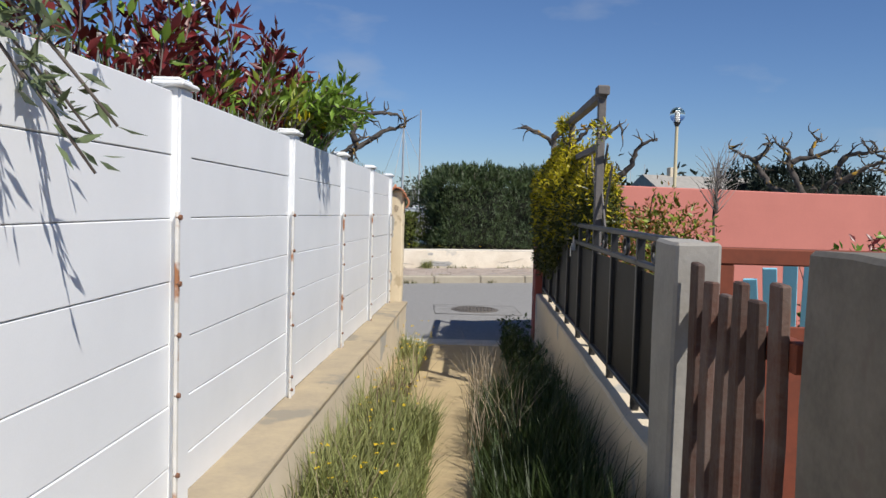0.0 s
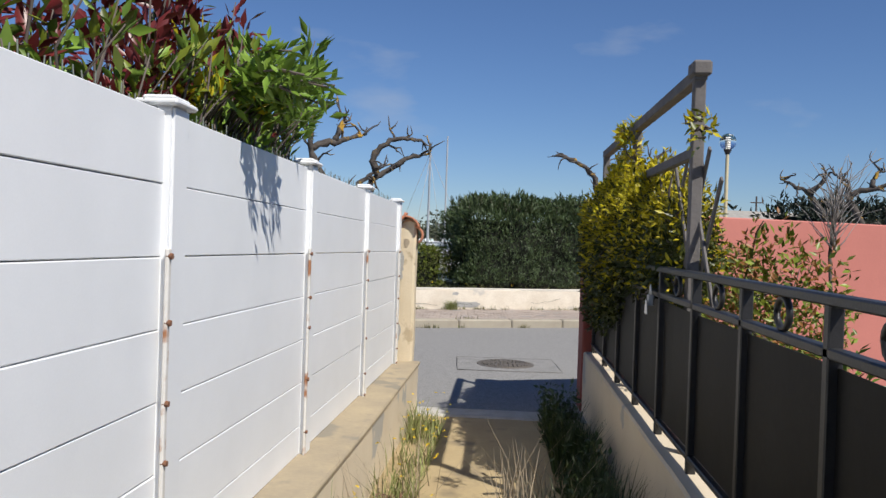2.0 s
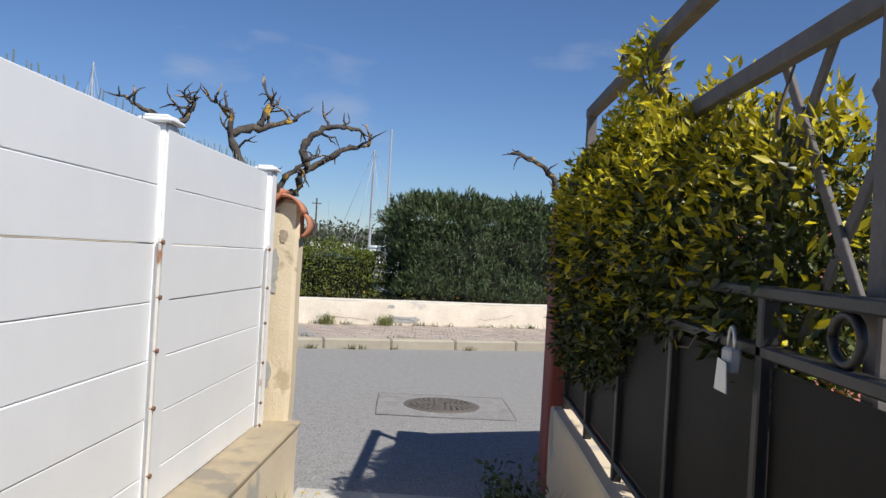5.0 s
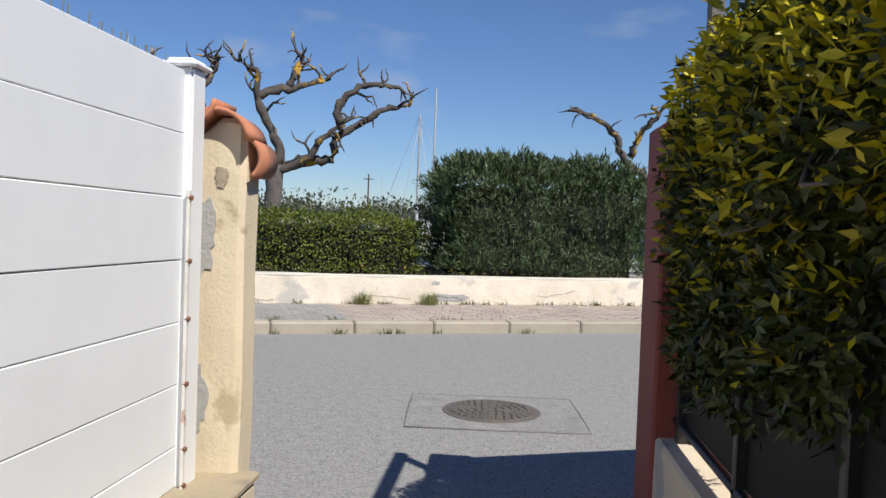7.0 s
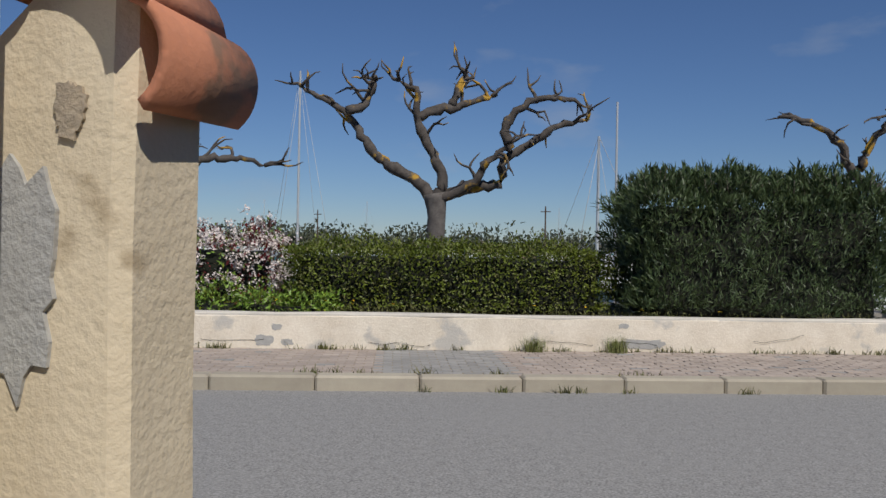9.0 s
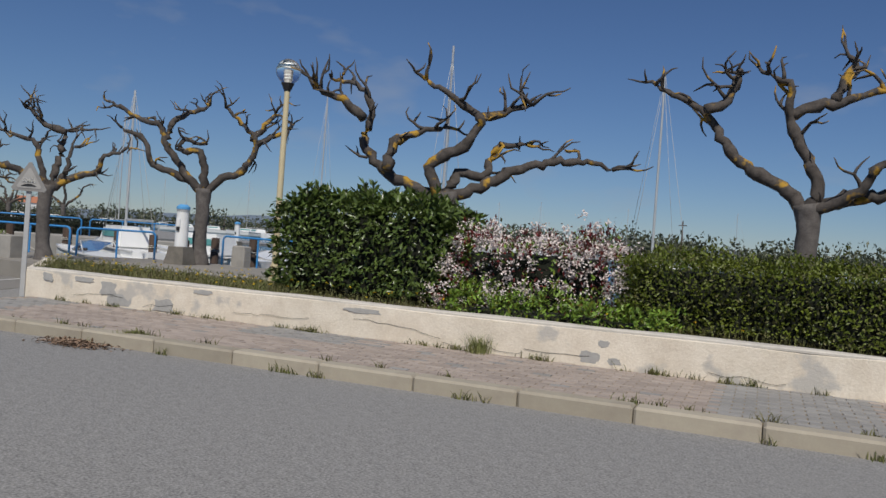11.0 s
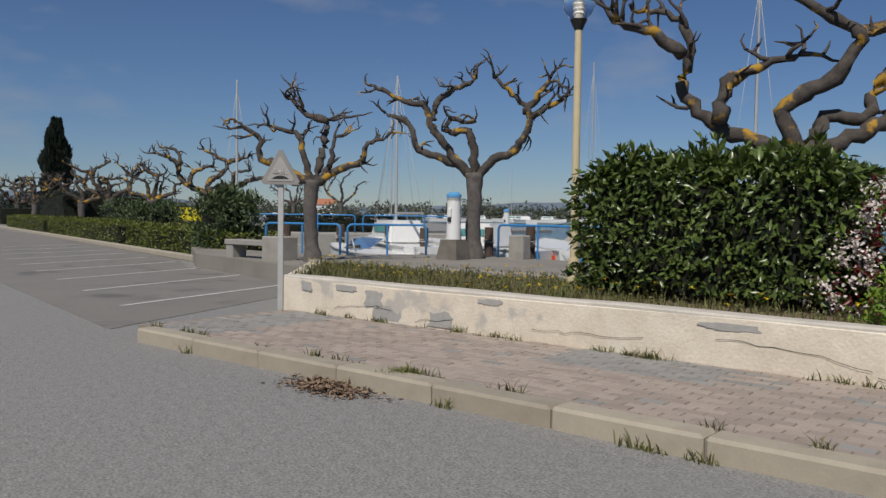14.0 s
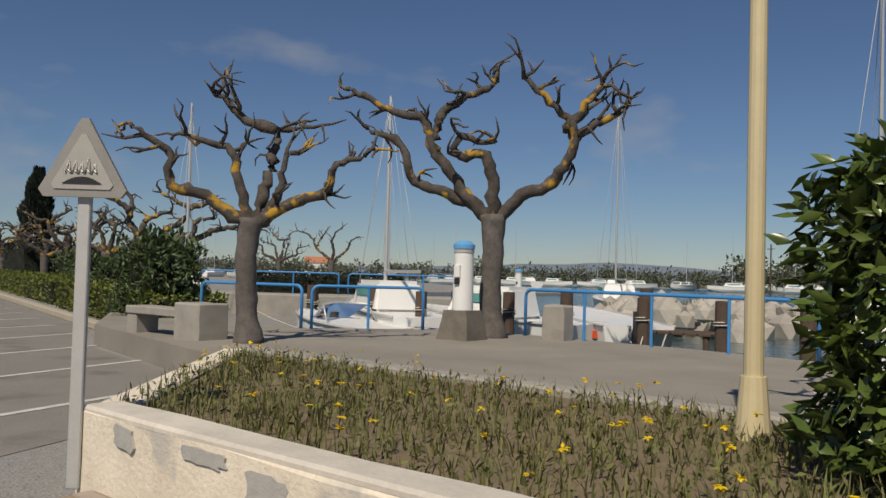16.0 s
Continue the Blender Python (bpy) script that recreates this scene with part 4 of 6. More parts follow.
gate = thing("picket_gate", (1.265, 1.2, 0.12), 0, "old brown wooden picket gate, split and weathered", "gate")
for i in range(6):
    y = 0.10 + 0.155 * i + random.uniform(-0.015, 0.015)
    w, top = random.uniform(0.045, 0.058), 1.2 + random.uniform(-0.07, 0.06)
    bm = box(-0.03, y - w, 0.02, 0.0, y + w - 0.02, top, 0.006)
    part("picket", rough_edges(bm, 0.008, 5, 2), M_PICKET, gate)
for z in (0.25, 1.02):
    part("cross_rail", box(0.0, 0.02, z, 0.04, 0.94, z + 0.08, 0.005), M_REDWOOD, gate, "red-brown cross rail")
part("brace", box(0.003, -0.02, 0.3, 0.03, 0.05, 1.1, 0.004, None, Matrix.Translation((0, 0.1, 0)) @ Matrix.Rotation(radians(-42), 4, "X")), M_REDWOOD, gate)
frame_r = thing("timber_frame", (2.1, 2.6, 0.12), 0, "red-brown timber frame standing behind the gate", "frame")
part("top_beam", box(-0.68, -0.04, 1.21, 1.6, 0.04, 1.28, 0.006), M_REDWOOD, frame_r)
for x in (-0.6, 0.45, 1.5):
    part("upright", box(x - 0.035, -0.035, 0, x + 0.035, 0.035, 1.21, 0.006), M_REDWOOD, frame_r)
part("boarding", box(-0.5, 0.03, 0.05, 1.4, 0.05, 0.95, 0.004), M_REDWOOD, frame_r)
chair = thing("garden_chair", (2.5, 4.35, 0.12), 160, "light blue slatted garden chair with a fan-shaped back", "chair")
for k in range(6):
    x = -0.225 + 0.09 * k
    lean = Matrix.Translation((x, 0.25, 0.38)) @ Matrix.Rotation(radians(-16), 4, "X") @ Matrix.Rotation(radians(1.6 * (k - 2.5)), 4, "Y")
    part("back_slat", box(-0.04, -0.01, 0.0, 0.04, 0.01, 0.80 - 0.018 * (k - 2.5) ** 2, 0.004, None, lean), M_LBLUE, chair)
for k in range(5):
    part("seat_slat", box(-0.27, -0.28 + 0.105 * k, 0.36, 0.27, -0.19 + 0.105 * k, 0.38, 0.004), M_LBLUE, chair)
for x in (-0.29, 0.29):
    part("arm", box(x - 0.06, -0.32, 0.60, x + 0.06, 0.36, 0.625, 0.006), M_LBLUE, chair)
    part("front_leg", box(x - 0.03, -0.29, 0.0, x + 0.03, -0.21, 0.60, 0.004), M_LBLUE, chair)
    part("rear_leg", box(x - 0.03, 0.25, 0.0, x + 0.03, 0.33, 0.60, 0.004), M_LBLUE, chair)

iron = thing("iron_fence", (1.28, 2.5, 0.55), 0, "black wrought-iron fence with rings and dull sheet-metal panels", "fence")
part("top_rail", box(-0.025, 0.0, 0.855, 0.025, 6.15, 0.885, 0.005), M_IRON, iron)
part("middle_rail", box(-0.02, 0.0, 0.72, 0.02, 6.15, 0.75, 0.005), M_IRON, iron)
part("bottom_rail", box(-0.02, 0.0, 0.06, 0.02, 6.15, 0.085, 0.005), M_IRON, iron)
ystops = [0.05, 0.72, 1.47, 2.2, 2.95, 3.7, 4.5, 5.25, 6.05]
for y in ystops:
    part("post", box(-0.02, y - 0.018, 0.0, 0.02, y + 0.018, 0.86, 0.004), M_IRON, iron)
for a, b in zip(ystops, ystops[1:]):
    bm = box(0.006, a + 0.02, 0.09, 0.010, b - 0.02, 0.70)
    part("sheet_panel", rough_edges(bm, 0.006, 2, 2), M_SHEET, iron, "dull dented sheet metal")
    pts = [(0, (a + b) / 2 + 0.056 * math.cos(t * math.pi / 9), 0.803 + 0.046 * math.sin(t * math.pi / 9)) for t in range(19)]
    tubes("ring", [(pts, 0.011)], M_IRON, iron, sides=6)
lock = thing("padlock_and_tag", (1.25, 5.55, 1.22), 0, "padlock with a crumpled white plastic tag on a chain", "padlock")
part("body", box(-0.03, -0.03, 0, 0.0, 0.03, 0.06, 0.006), M_SIGNPOLE, lock)
tubes("shackle", [([(-0.015, 0.022 * math.cos(a), 0.06 + 0.05 * math.sin(a)) for a in np.linspace(0, math.pi, 9)], 0.005)], M_MAST, lock, sides=6)
part("tag", rough_edges(box(-0.036, -0.05, -0.04, -0.033, 0.045, 0.03), 0.012, 20, 3), M_BOAT, lock, "crumpled white tag")
red = part("wall_red_pillar", rough_edges(box(1.18, 8.62, -0.1, 1.42, 9.0, 1.80, 0.012), 0.006, 4, 4), M_OXIDE)
tagged(red, "red oxide painted end pillar of the garden wall", "pillar", kind="structure")
p0, p1 = Vector((1.42, 8.83, 0)), Vector((22, 16.7, 0))
d = p1 - p0
bm = box(0.0, -0.1, -0.1, d.length, 0.1, 1.84, 0.012)
rough_edges(bm, 0.008, 1.2, 12)
bm.transform(Matrix.Translation(p0) @ Matrix.Rotation(math.atan2(d.y, d.x), 4, "Z"))
tagged(part("wall_pink", bm, M_PINK), "pink painted rendered garden wall", "wall", kind="structure")

# trellis
trel = thing("trellis", (1.338, 5.05, 0.55), 0, "weathered grey wooden trellis frame with broken lattice", "trellis")
for y in (0.0, 1.8, 3.5):
    part("post", rough_edges(box(-0.028, y - 0.028, 0.0, 0.028, y + 0.028, 1.84, 0.006), 0.004, 5, 2), M_WOOD, trel)
part("top_beam", box(-0.03, -0.04, 1.78, 0.03, 3.56, 1.84, 0.005), M_WOOD, trel)
part("middle_beam", box(-0.02, 0.03, 1.42, 0.02, 3.5, 1.47, 0.004), M_WOOD, trel)
part("end_knob", box(-0.045, -0.07, 1.80, 0.045, 0.05, 1.87, 0.01), M_WOOD, trel)
for y0 in (-0.3, 0.05, 0.5, 1.4):
    for sgn in (1, -1):
        L = 1.15 if y0 > 0 else 0.75
        bm = box(-0.006, -0.016, -L / 2, 0.006, 0.016, L / 2, 0.002)
        bm.transform(Matrix.Translation((0.03 + 0.007 * sgn, y0 + 0.2, 1.0)) @ Matrix.Rotation(radians(38 * sgn), 4, "X"))
        part("lattice_slat", bm, M_WOOD, trel)


# ---- shrubs over the white fence ----
def shrub(at, size, stems, leaf, per_stem, length, width, label, seed, second=None, share=0.0, flowers=None, flower_n=0, up=0.8, name="shrub", twig=M_TWIG, arch=0.35, lean=(0, 0)):
    """Arching stems from a base, set with leaves along their outer half."""
    rng = np.random.default_rng(seed)
    sh = thing(name, at, 0, label, "shrub")
    runs, C, D, N, tips = [], [], [], [], []
    for _ in range(stems):
        tgt = np.array([rng.uniform(-1, 1) * size[0] / 2 + lean[0], rng.uniform(-1, 1) * size[1] / 2 + lean[1], size[2] * rng.uniform(0.55, 1.0)])
        base = np.array([tgt[0] * 0.45, tgt[1] * 0.6, 0.0])
        mid = base * 0.5 + tgt * 0.5 + np.array([0, 0, size[2] * arch * 0.4]) + rng.normal(0, 0.05, 3)
        base[0] = min(base[0], -0.66 - at[0])
        mid[0] = min(mid[0], -0.60 - at[0])
        pts = [base * (1 - t) ** 2 + 2 * mid * t * (1 - t) + tgt * t * t + rng.normal(0, 0.012, 3) for t in np.linspace(0, 1, 8)]
        for q in pts:
            if q[2] + at[2] < 1.97:
                q[0] = min(q[0], -0.62 - at[0])
        runs.append((pts, [0.012, 0.011, 0.01, 0.008, 0.007, 0.005, 0.004, 0.002]))
        tips.append(pts[-1])
        for _ in range(per_stem):
            t = rng.uniform(0.55, 1.0)
            k = min(6, int(t * 7))
            p = pts[k] + (pts[k + 1] - pts[k]) * rng.random()
            ax = pts[k + 1] - pts[k]
            ax = ax / (np.linalg.norm(ax) + 1e-6)
            off = rng.normal(0, 1, 3)
            C.append(p + off * 0.02)
            D.append(off * 0.8 + ax * 0.7 + np.array([0, 0, up * 0.5]))
            N.append(np.array([0, 0, 1.0]) + rng.normal(0, 0.6, 3))
    tubes("stems", runs, twig, sh, sides=5)["kind"] = "stuff"
    C, D, N = np.array(C), np.array(D), np.array(N)
    behind = (C[:, 2] + at[2] > 1.98) | (C[:, 0] + at[0] < -0.62)
    C, D, N = C[behind], D[behind], N[behind]
    pk = rng.random(len(C)) < share if second else np.zeros(len(C), bool)
    leaves("foliage", C[~pk], D[~pk], N[~pk], length, width, leaf, sh, seed=seed)
    if second:
        leaves("tinted_foliage", C[pk], D[pk], N[pk], length, width, second, sh, seed=seed + 1)
    if flowers:
        P = []
        for k in range(flower_n):
            b = tips[rng.integers(len(tips))]
            P += [b + rng.normal(0, 1, 3) * (0.05, 0.05, 0.025) + (0, 0, 0.03) for _ in range(28)]
        P = np.array(P)
        leaves("blossom", P, rng.normal(0, 1, P.shape), rng.normal(0, 0.4, P.shape) + (0, 0, 1), 0.024, 0.02, flowers, sh, "pale blossom clusters", seed=seed + 2)
    return sh


shrub((-1.05, 3.7, 0.35), (0.9, 2.9, 2.2), 120, L_RED, 75, 0.085, 0.032, "dark red photinia shrub with new leaves behind the fence", 51, second=L_GREEN, share=0.08, name="photinia", up=0.6)
shrub((-1.0, 2.0, 0.35), (0.8, 1.3, 1.95), 44, L_RED, 60, 0.085, 0.032, "red photinia shrub with cream blossom clusters", 52, second=L_GREEN, share=0.25, flowers=L_PETALW, flower_n=26, name="photinia")
shrub((-0.8, 3.55, 0.35), (0.45, 2.2, 1.84), 120, L_GREEN, 70, 0.075, 0.028, "bright green evergreen shrub leaning over the fence", 53, second=L_GOLDGREEN, share=0.35, name="evergreen_shrub", up=1.0, lean=(0.12, 0.2))
shrub((-0.8, 4.5, 0.35), (0.5, 0.9, 2.05), 60, L_GREEN, 65, 0.085, 0.03, "bright green evergreen shrub leaning over the fence", 54, name="evergreen_shrub", up=1.2, lean=(0.2, 0.15))
shrub((-0.78, 3.95, 0.35), (0.4, 0.7, 1.9), 44, L_YELLOW, 60, 0.075, 0.03, "golden variegated shrub leaning over the fence", 55, second=L_GOLDGREEN, share=0.5, name="golden_shrub", up=1.0, lean=(0.15, 0))
# a spray that hangs in front of the boards
rng = np.random.default_rng(56)
spray = thing("hanging_spray", (-0.4, 3.95, 1.75), 0, "leafy spray overhanging the top of the fence", "branch")
runs, C, D, N = [], [], [], []
for k in range(17):
    a = np.array([-0.25, rng.uniform(-0.1, 0.35), 0.15])
    b = a + np.array([rng.uniform(0.25, 0.5), rng.uniform(-0.35, 0.05), rng.uniform(0.08, 0.25)])
    pts = [a + (b - a) * t + np.array([0, 0, 0.1 * math.sin(t * 3)]) for t in np.linspace(0, 1, 6)]
    runs.append((pts, 0.004))
    for _ in range(38):
        t = rng.uniform(0.25, 1)
        C.append(a + (b - a) * t + np.array([0, 0, 0.1 * math.sin(t * 3)]) + rng.normal(0, 0.015, 3))
        D.append(rng.normal(0, 0.7, 3) + (0.5, 0, 0.3))
        N.append(rng.normal(0, 0.5, 3) + (0, 0, 1))
tubes("stems", runs, M_TWIG, spray, sides=4)["kind"] = "stuff"
leaves("foliage", C, D, N, 0.075, 0.026, L_GREEN, spray, seed=57)["kind"] = "stuff"
# olive branch at the start of the alley
olive = thing("olive_tree", (-1.15, 0.35, 0.35), 0, "grey-green olive tree with drooping narrow-leaved branches", "tree")
tubes("trunk", [([(0, 0, 0), (0.05, 0.1, 0.8), (0.0, 0.15, 1.5), (0.1, 0.3, 2.1)], [0.07, 0.06, 0.05, 0.035])], M_TRUNK, olive)
runs, C, D, N = [], [], [], []
rng = np.random.default_rng(58)
for k in range(26):
    a = np.array([0.1, 0.3, 1.72])
    b = a + np.array([rng.uniform(-0.5, 0.68), rng.uniform(-0.6, 0.42), rng.uniform(-0.12, 0.55)])
    if k < 12:
        b = a + np.array([rng.uniform(0.62, 0.86), rng.uniform(-0.15, 0.36), rng.uniform(-0.5, 0.12)])
    pts = [a + (b - a) * t + np.array([0, 0, 0.2 * math.sin(t * 3.1)]) for t in np.linspace(0, 1, 7)]
    runs.append((pts, [0.012, 0.01, 0.008, 0.006, 0.005, 0.004, 0.003]))
    for _ in range(48):
        t = rng.uniform(0.3, 1)
        C.append(a + (b - a) * t + np.array([0, 0, 0.2 * math.sin(t * 3.1)]) + rng.normal(0, 0.012, 3))
        D.append(rng.normal(0, 0.6, 3) + (b - a) * 0.9)
        N.append(rng.normal(0, 1, 3))
tubes("branches", runs, M_TWIG, olive, sides=4)["kind"] = "stuff"
leaves("foliage", C, D, N, 0.062, 0.015, L_OLIVE, olive, seed=59)


# ---- climbing plant on the trellis ----
def climber(at, boxes, count, leaf, second, share, length, width, label, seed, name="climbing_shrub", lit_bias=0.0):
    rng = np.random.default_rng(seed)
    v = thing(name, at, 0, label, "climber")
    runs = []
    tot = sum(b[3] * b[4] * b[5] for b in boxes)
    C, D, N, R = [], [], [], []
    for cx, cy, cz, rx, ry, rz in boxes:
        n = int(count * rx * ry * rz / tot)
        d = rng.normal(0, 1, (n, 3))
        d /= np.linalg.norm(d, axis=1, keepdims=True)
        lump = np.array([noise.noise(Vector(q) * 2.6 + Vector((cx * 3, cy * 3, seed))) for q in d])
        r = (1 + 0.32 * lump) * rng.random(n) ** 0.28
        R.append(r)
        C.append(np.array([cx, cy, cz]) + d * r[:, None] * (rx, ry, rz))
        D.append(d * 0.6 + rng.normal(0, 0.6, (n, 3)) + (-0.15, 0, 0.15))
        N.append(d + rng.normal(0, 0.5, (n, 3)) + (0, 0, 0.6))
        for _ in range(int(8 + 40 * rx * ry * rz)):
            a = np.array([cx, cy, cz]) + rng.normal(0, 0.3, 3) * (rx, ry, rz)
            e = rng.normal(0, 1, 3)
            e /= np.linalg.norm(e)
            runs.append(([a, a + e * (rx, ry, rz) * 0.5 + rng.normal(0, 0.03, 3), a + e * (rx, ry, rz) * 0.75], [0.008, 0.006, 0.003]))
    C, D, N = (np.concatenate(a) for a in (C, D, N))
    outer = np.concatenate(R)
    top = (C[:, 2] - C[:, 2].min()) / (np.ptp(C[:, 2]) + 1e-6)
    # Paints light by leaf colour: golden high and outside, dark low and inside.
    pk = rng.random(len(C)) < np.clip(share + lit_bias * (1.6 * top + 1.2 * (outer - 0.9) - 1.0), 0.02, 0.97)
    tubes("stem_tangle", runs, M_TWIG, v, sides=4)["kind"] = "stuff"
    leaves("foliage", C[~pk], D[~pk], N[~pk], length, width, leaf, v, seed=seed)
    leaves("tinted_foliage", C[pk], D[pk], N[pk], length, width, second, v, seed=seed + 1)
    return v


climber((1.3, 6.9, 0.55), [(0.08, 1.05, 1.05, 0.30, 0.65, 0.52), (0.08, 0.3, 1.08, 0.32, 0.7, 0.52), (0.10, -0.5, 1.05, 0.28, 0.6, 0.46), (0.12, -1.15, 0.98, 0.22, 0.45, 0.38), (0.0, 0.95, 0.6, 0.2, 0.5, 0.34), (0.02, 0.3, 0.64, 0.18, 0.45, 0.28)], 52000, L_SHADELEAF, L_YELLOW, 0.52, 0.047, 0.018, "dense golden-leaved climbing shrub over the iron fence", 61, lit_bias=0.9)
climber((1.3, 6.84, 1.9), [(0.0, 0.0, 0.25, 0.07, 0.12, 0.28), (0, 0.25, 0.45, 0.06, 0.3, 0.06), (0, -2.03, 0.17, 0.06, 0.08, 0.09)], 420, L_YELLOW, L_GOLDGREEN, 0.3, 0.055, 0.024, "golden sprigs wound round the trellis post", 62, "climber_sprig")
climber((2.1, 6.3, 0.12), [(0.0, 0.0, 0.85, 0.42, 0.8, 0.75), (0.1, 1.4, 0.7, 0.5, 0.7, 0.8)], 7000, L_GOLDGREEN, leaf_mat("coppery_new_leaf", (0.30, 0.12, 0.03), (0.2, 0.10, 0.03)), 0.28, 0.06, 0.026, "green garden shrub with coppery new growth", 63, "garden_shrub")
climber((3.0, 4.4, 0.12), [(0.0, 0.0, 0.75, 0.45, 0.5, 0.55), (0.5, 0.9, 0.6, 0.5, 0.5, 0.6)], 2200, L_GREEN, L_RED, 0.3, 0.07, 0.035, "loose rose bush with green and red leaves", 64, "rose_bush")
climber((1.9, 4.7, 0.12), [(0.0, 0.0, 0.5, 0.3, 0.6, 0.5)], 1500, L_GREEN, L_RED, 0.25, 0.06, 0.03, "loose rose bush with green and red leaves", 65, "rose_bush")
# bare sapling
rg = random.Random(6)
sap = thing("sapling", (2.75, 7.0, 0.12), 0, "thin bare sapling with fine grey twigs", "tree")
tubes("trunk", [([(0, 0, 0), (0.02, 0, 0.7), (-0.02, 0.02, 1.4), (0, 0, 1.75)], [0.016, 0.014, 0.012, 0.01])], M_TWIG, sap)
runs = []
for k in range(60):
    z = rg.uniform(1.4, 1.75)
    a = rg.uniform(0, 6.28)
    L = rg.uniform(0.2, 0.5)
    p = [Vector((0, 0, z))]
    d = Vector((math.cos(a) * 0.5, math.sin(a) * 0.5, 1))
    for j in range(4):
        d = (d + rnd(rg, 0.35)).normalized()
        p.append(p[-1] + d * L / 4)
    runs.append((p, [0.005, 0.004, 0.003, 0.0025, 0.0015]))
tubes("twigs", runs, mat("pale_twig", (0.3, 0.27, 0.25), rough=0.9, bump=0), sap, sides=4)
bucket = thing("garden_tub", (2.25, 5.4, 0.12), 0, "pale green plastic garden tub", "tub")
bm = cyl(0.2, 0.26, 0, 0.7, seg=24)
part("body", bm, mat("pale_green_plastic", (0.28, 0.5, 0.22), rough=0.5, bump=0), bucket)
part("rim", cyl(0.275, 0.275, 0.69, 0.72, seg=24), mat("pale_green_rim", (0.33, 0.55, 0.26), rough=0.5, bump=0), bucket)


# ---- alley grass ----
def patch_points(rng, n, x0, x1, y0, y1, f=1.6, cut=-0.05):
    out = []
    while len(out) < n:
        q = rng.uniform((x0, y0), (x1, y1), (n, 2))
        out += [p for p in q if noise.noise((p[0] * f, p[1] * f, 3.0)) > cut + rng.uniform(-0.25, 0.25)]
    return np.array(out[:n])


def alley_z(xy):
    return 0.14 - 0.125 * np.clip((xy[:, 1] - 2.2) / 5.85, 0, 1)


rng = np.random.default_rng(71)
grass = thing("alley_grass", (0, 0, 0), 0, "tall unmown grass and weeds in the alley", "grass", kind="stuff")
xy = np.concatenate([patch_points(rng, 7000, -0.24, 0.25, 0.6, 4.3), patch_points(rng, 700, -0.25, 0.0, 4.3, 7.9, 1.2, 0.1)])
blades("left_grass", xy, alley_z(xy), np.where(xy[:, 1] < 4.3, 0.40, 0.22) * (1 - 0.5 * np.clip((xy[:, 0] + 0.24) / 0.5, 0, 1)), 0.75, 0.007, L_GRASS, grass, seed=72)
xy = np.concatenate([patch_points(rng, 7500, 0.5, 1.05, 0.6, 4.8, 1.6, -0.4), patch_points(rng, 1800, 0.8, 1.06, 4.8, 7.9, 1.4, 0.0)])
# Blade colour darkened to stand for the shade under the iron fence.
blades("right_grass", xy, alley_z(xy), np.where(xy[:, 1] < 4.8, 0.42, 0.30) * (0.5 + 0.5 * np.clip((xy[:, 0] - 0.45) / 0.4, 0, 1)), 0.5, 0.008, leaf_mat("shade_darkened_grass", (0.042, 0.065, 0.014), (0.022, 0.038, 0.010), rough=0.5), grass, seed=73)
xy = np.concatenate([patch_points(rng, 260, 0.45, 0.75, 3.4, 5.6, 2, -0.5), patch_points(rng, 160, -0.2, 0.1, 1.5, 6.0, 2, -0.5)])
blades("dry_stalks", xy, alley_z(xy), 0.45, 0.6, 0.006, L_DRY, grass, seed=74)
c = patch_points(rng, 1500, 0.78, 1.06, 4.2, 8.2, 1.8, 0.05)
zz = alley_z(c) + rng.random(len(c)) ** 1.7 * 0.36
leaves("broad_weeds", np.column_stack([c, zz]), rng.normal(0, 0.7, (len(c), 3)) + (-0.3, 0, 0.5), rng.normal(0, 0.5, (len(c), 3)) + (0, 0, 1), 0.05, 0.024, L_OLEANDER, grass, seed=75)
c = patch_points(rng, 90, -0.2, 0.15, 2.0, 7.0, 2, -0.4)
P = np.repeat(np.column_stack([c, alley_z(c) + rng.uniform(0.2, 0.42, len(c))]), 6, 0)
leaves("flower_heads", P, rng.normal(0, 1, P.shape) * (1, 1, 0.3), np.tile((0.0, 0, 1), (len(P), 1)), 0.014, 0.01, L_PETALY, grass, "small yellow flowers", seed=76)
c = patch_points(rng, 500, -0.22, -0.02, 3.2, 5.6, 2, 0.1)
leaves("ground_leaves", np.column_stack([c, alley_z(c) + rng.uniform(0.01, 0.10, len(c))]), rng.normal(0, 1, (len(c), 3)) * (1, 1, 0.4), rng.normal(0, 0.4, (len(c), 3)) + (0, 0, 1), 0.05, 0.03, mat("reddish_ground_leaf", (0.2, 0.09, 0.06), (0.14, 0.12, 0.06), island=0.3, bump=0), grass, seed=77)


# ---- planting across the road ----
bed = thing("bed_grass", (0, 0, 0), 0, "low weedy grass with small yellow flowers in the planter", "grass", kind="stuff")
rng = np.random.default_rng(81)
uv = rng.uniform((-9.8, WALL_V + 0.26), (9.3, 19.48), (17000, 2))
uv = uv[(uv[:, 0] > -7.1 - (uv[:, 1] - WALL_V) * 0.93) & ((uv[:, 0] < -2.6) | (rng.random(len(uv)) < 0.45))]
wxy = np.column_stack([uv[:, 0] * CA - uv[:, 1] * SA, uv[:, 0] * SA + uv[:, 1] * CA])
hgt = np.array([0.13 + 0.10 * noise.noise((a * 1.3, b * 1.3, 0)) for a, b in uv])
blades("grass", wxy, 0.455, hgt, 0.6, 0.010, L_WEED, bed, seed=82)
k = rng.random(len(wxy)) < 0.5
z = 0.46 + rng.random(k.sum()) * 0.13
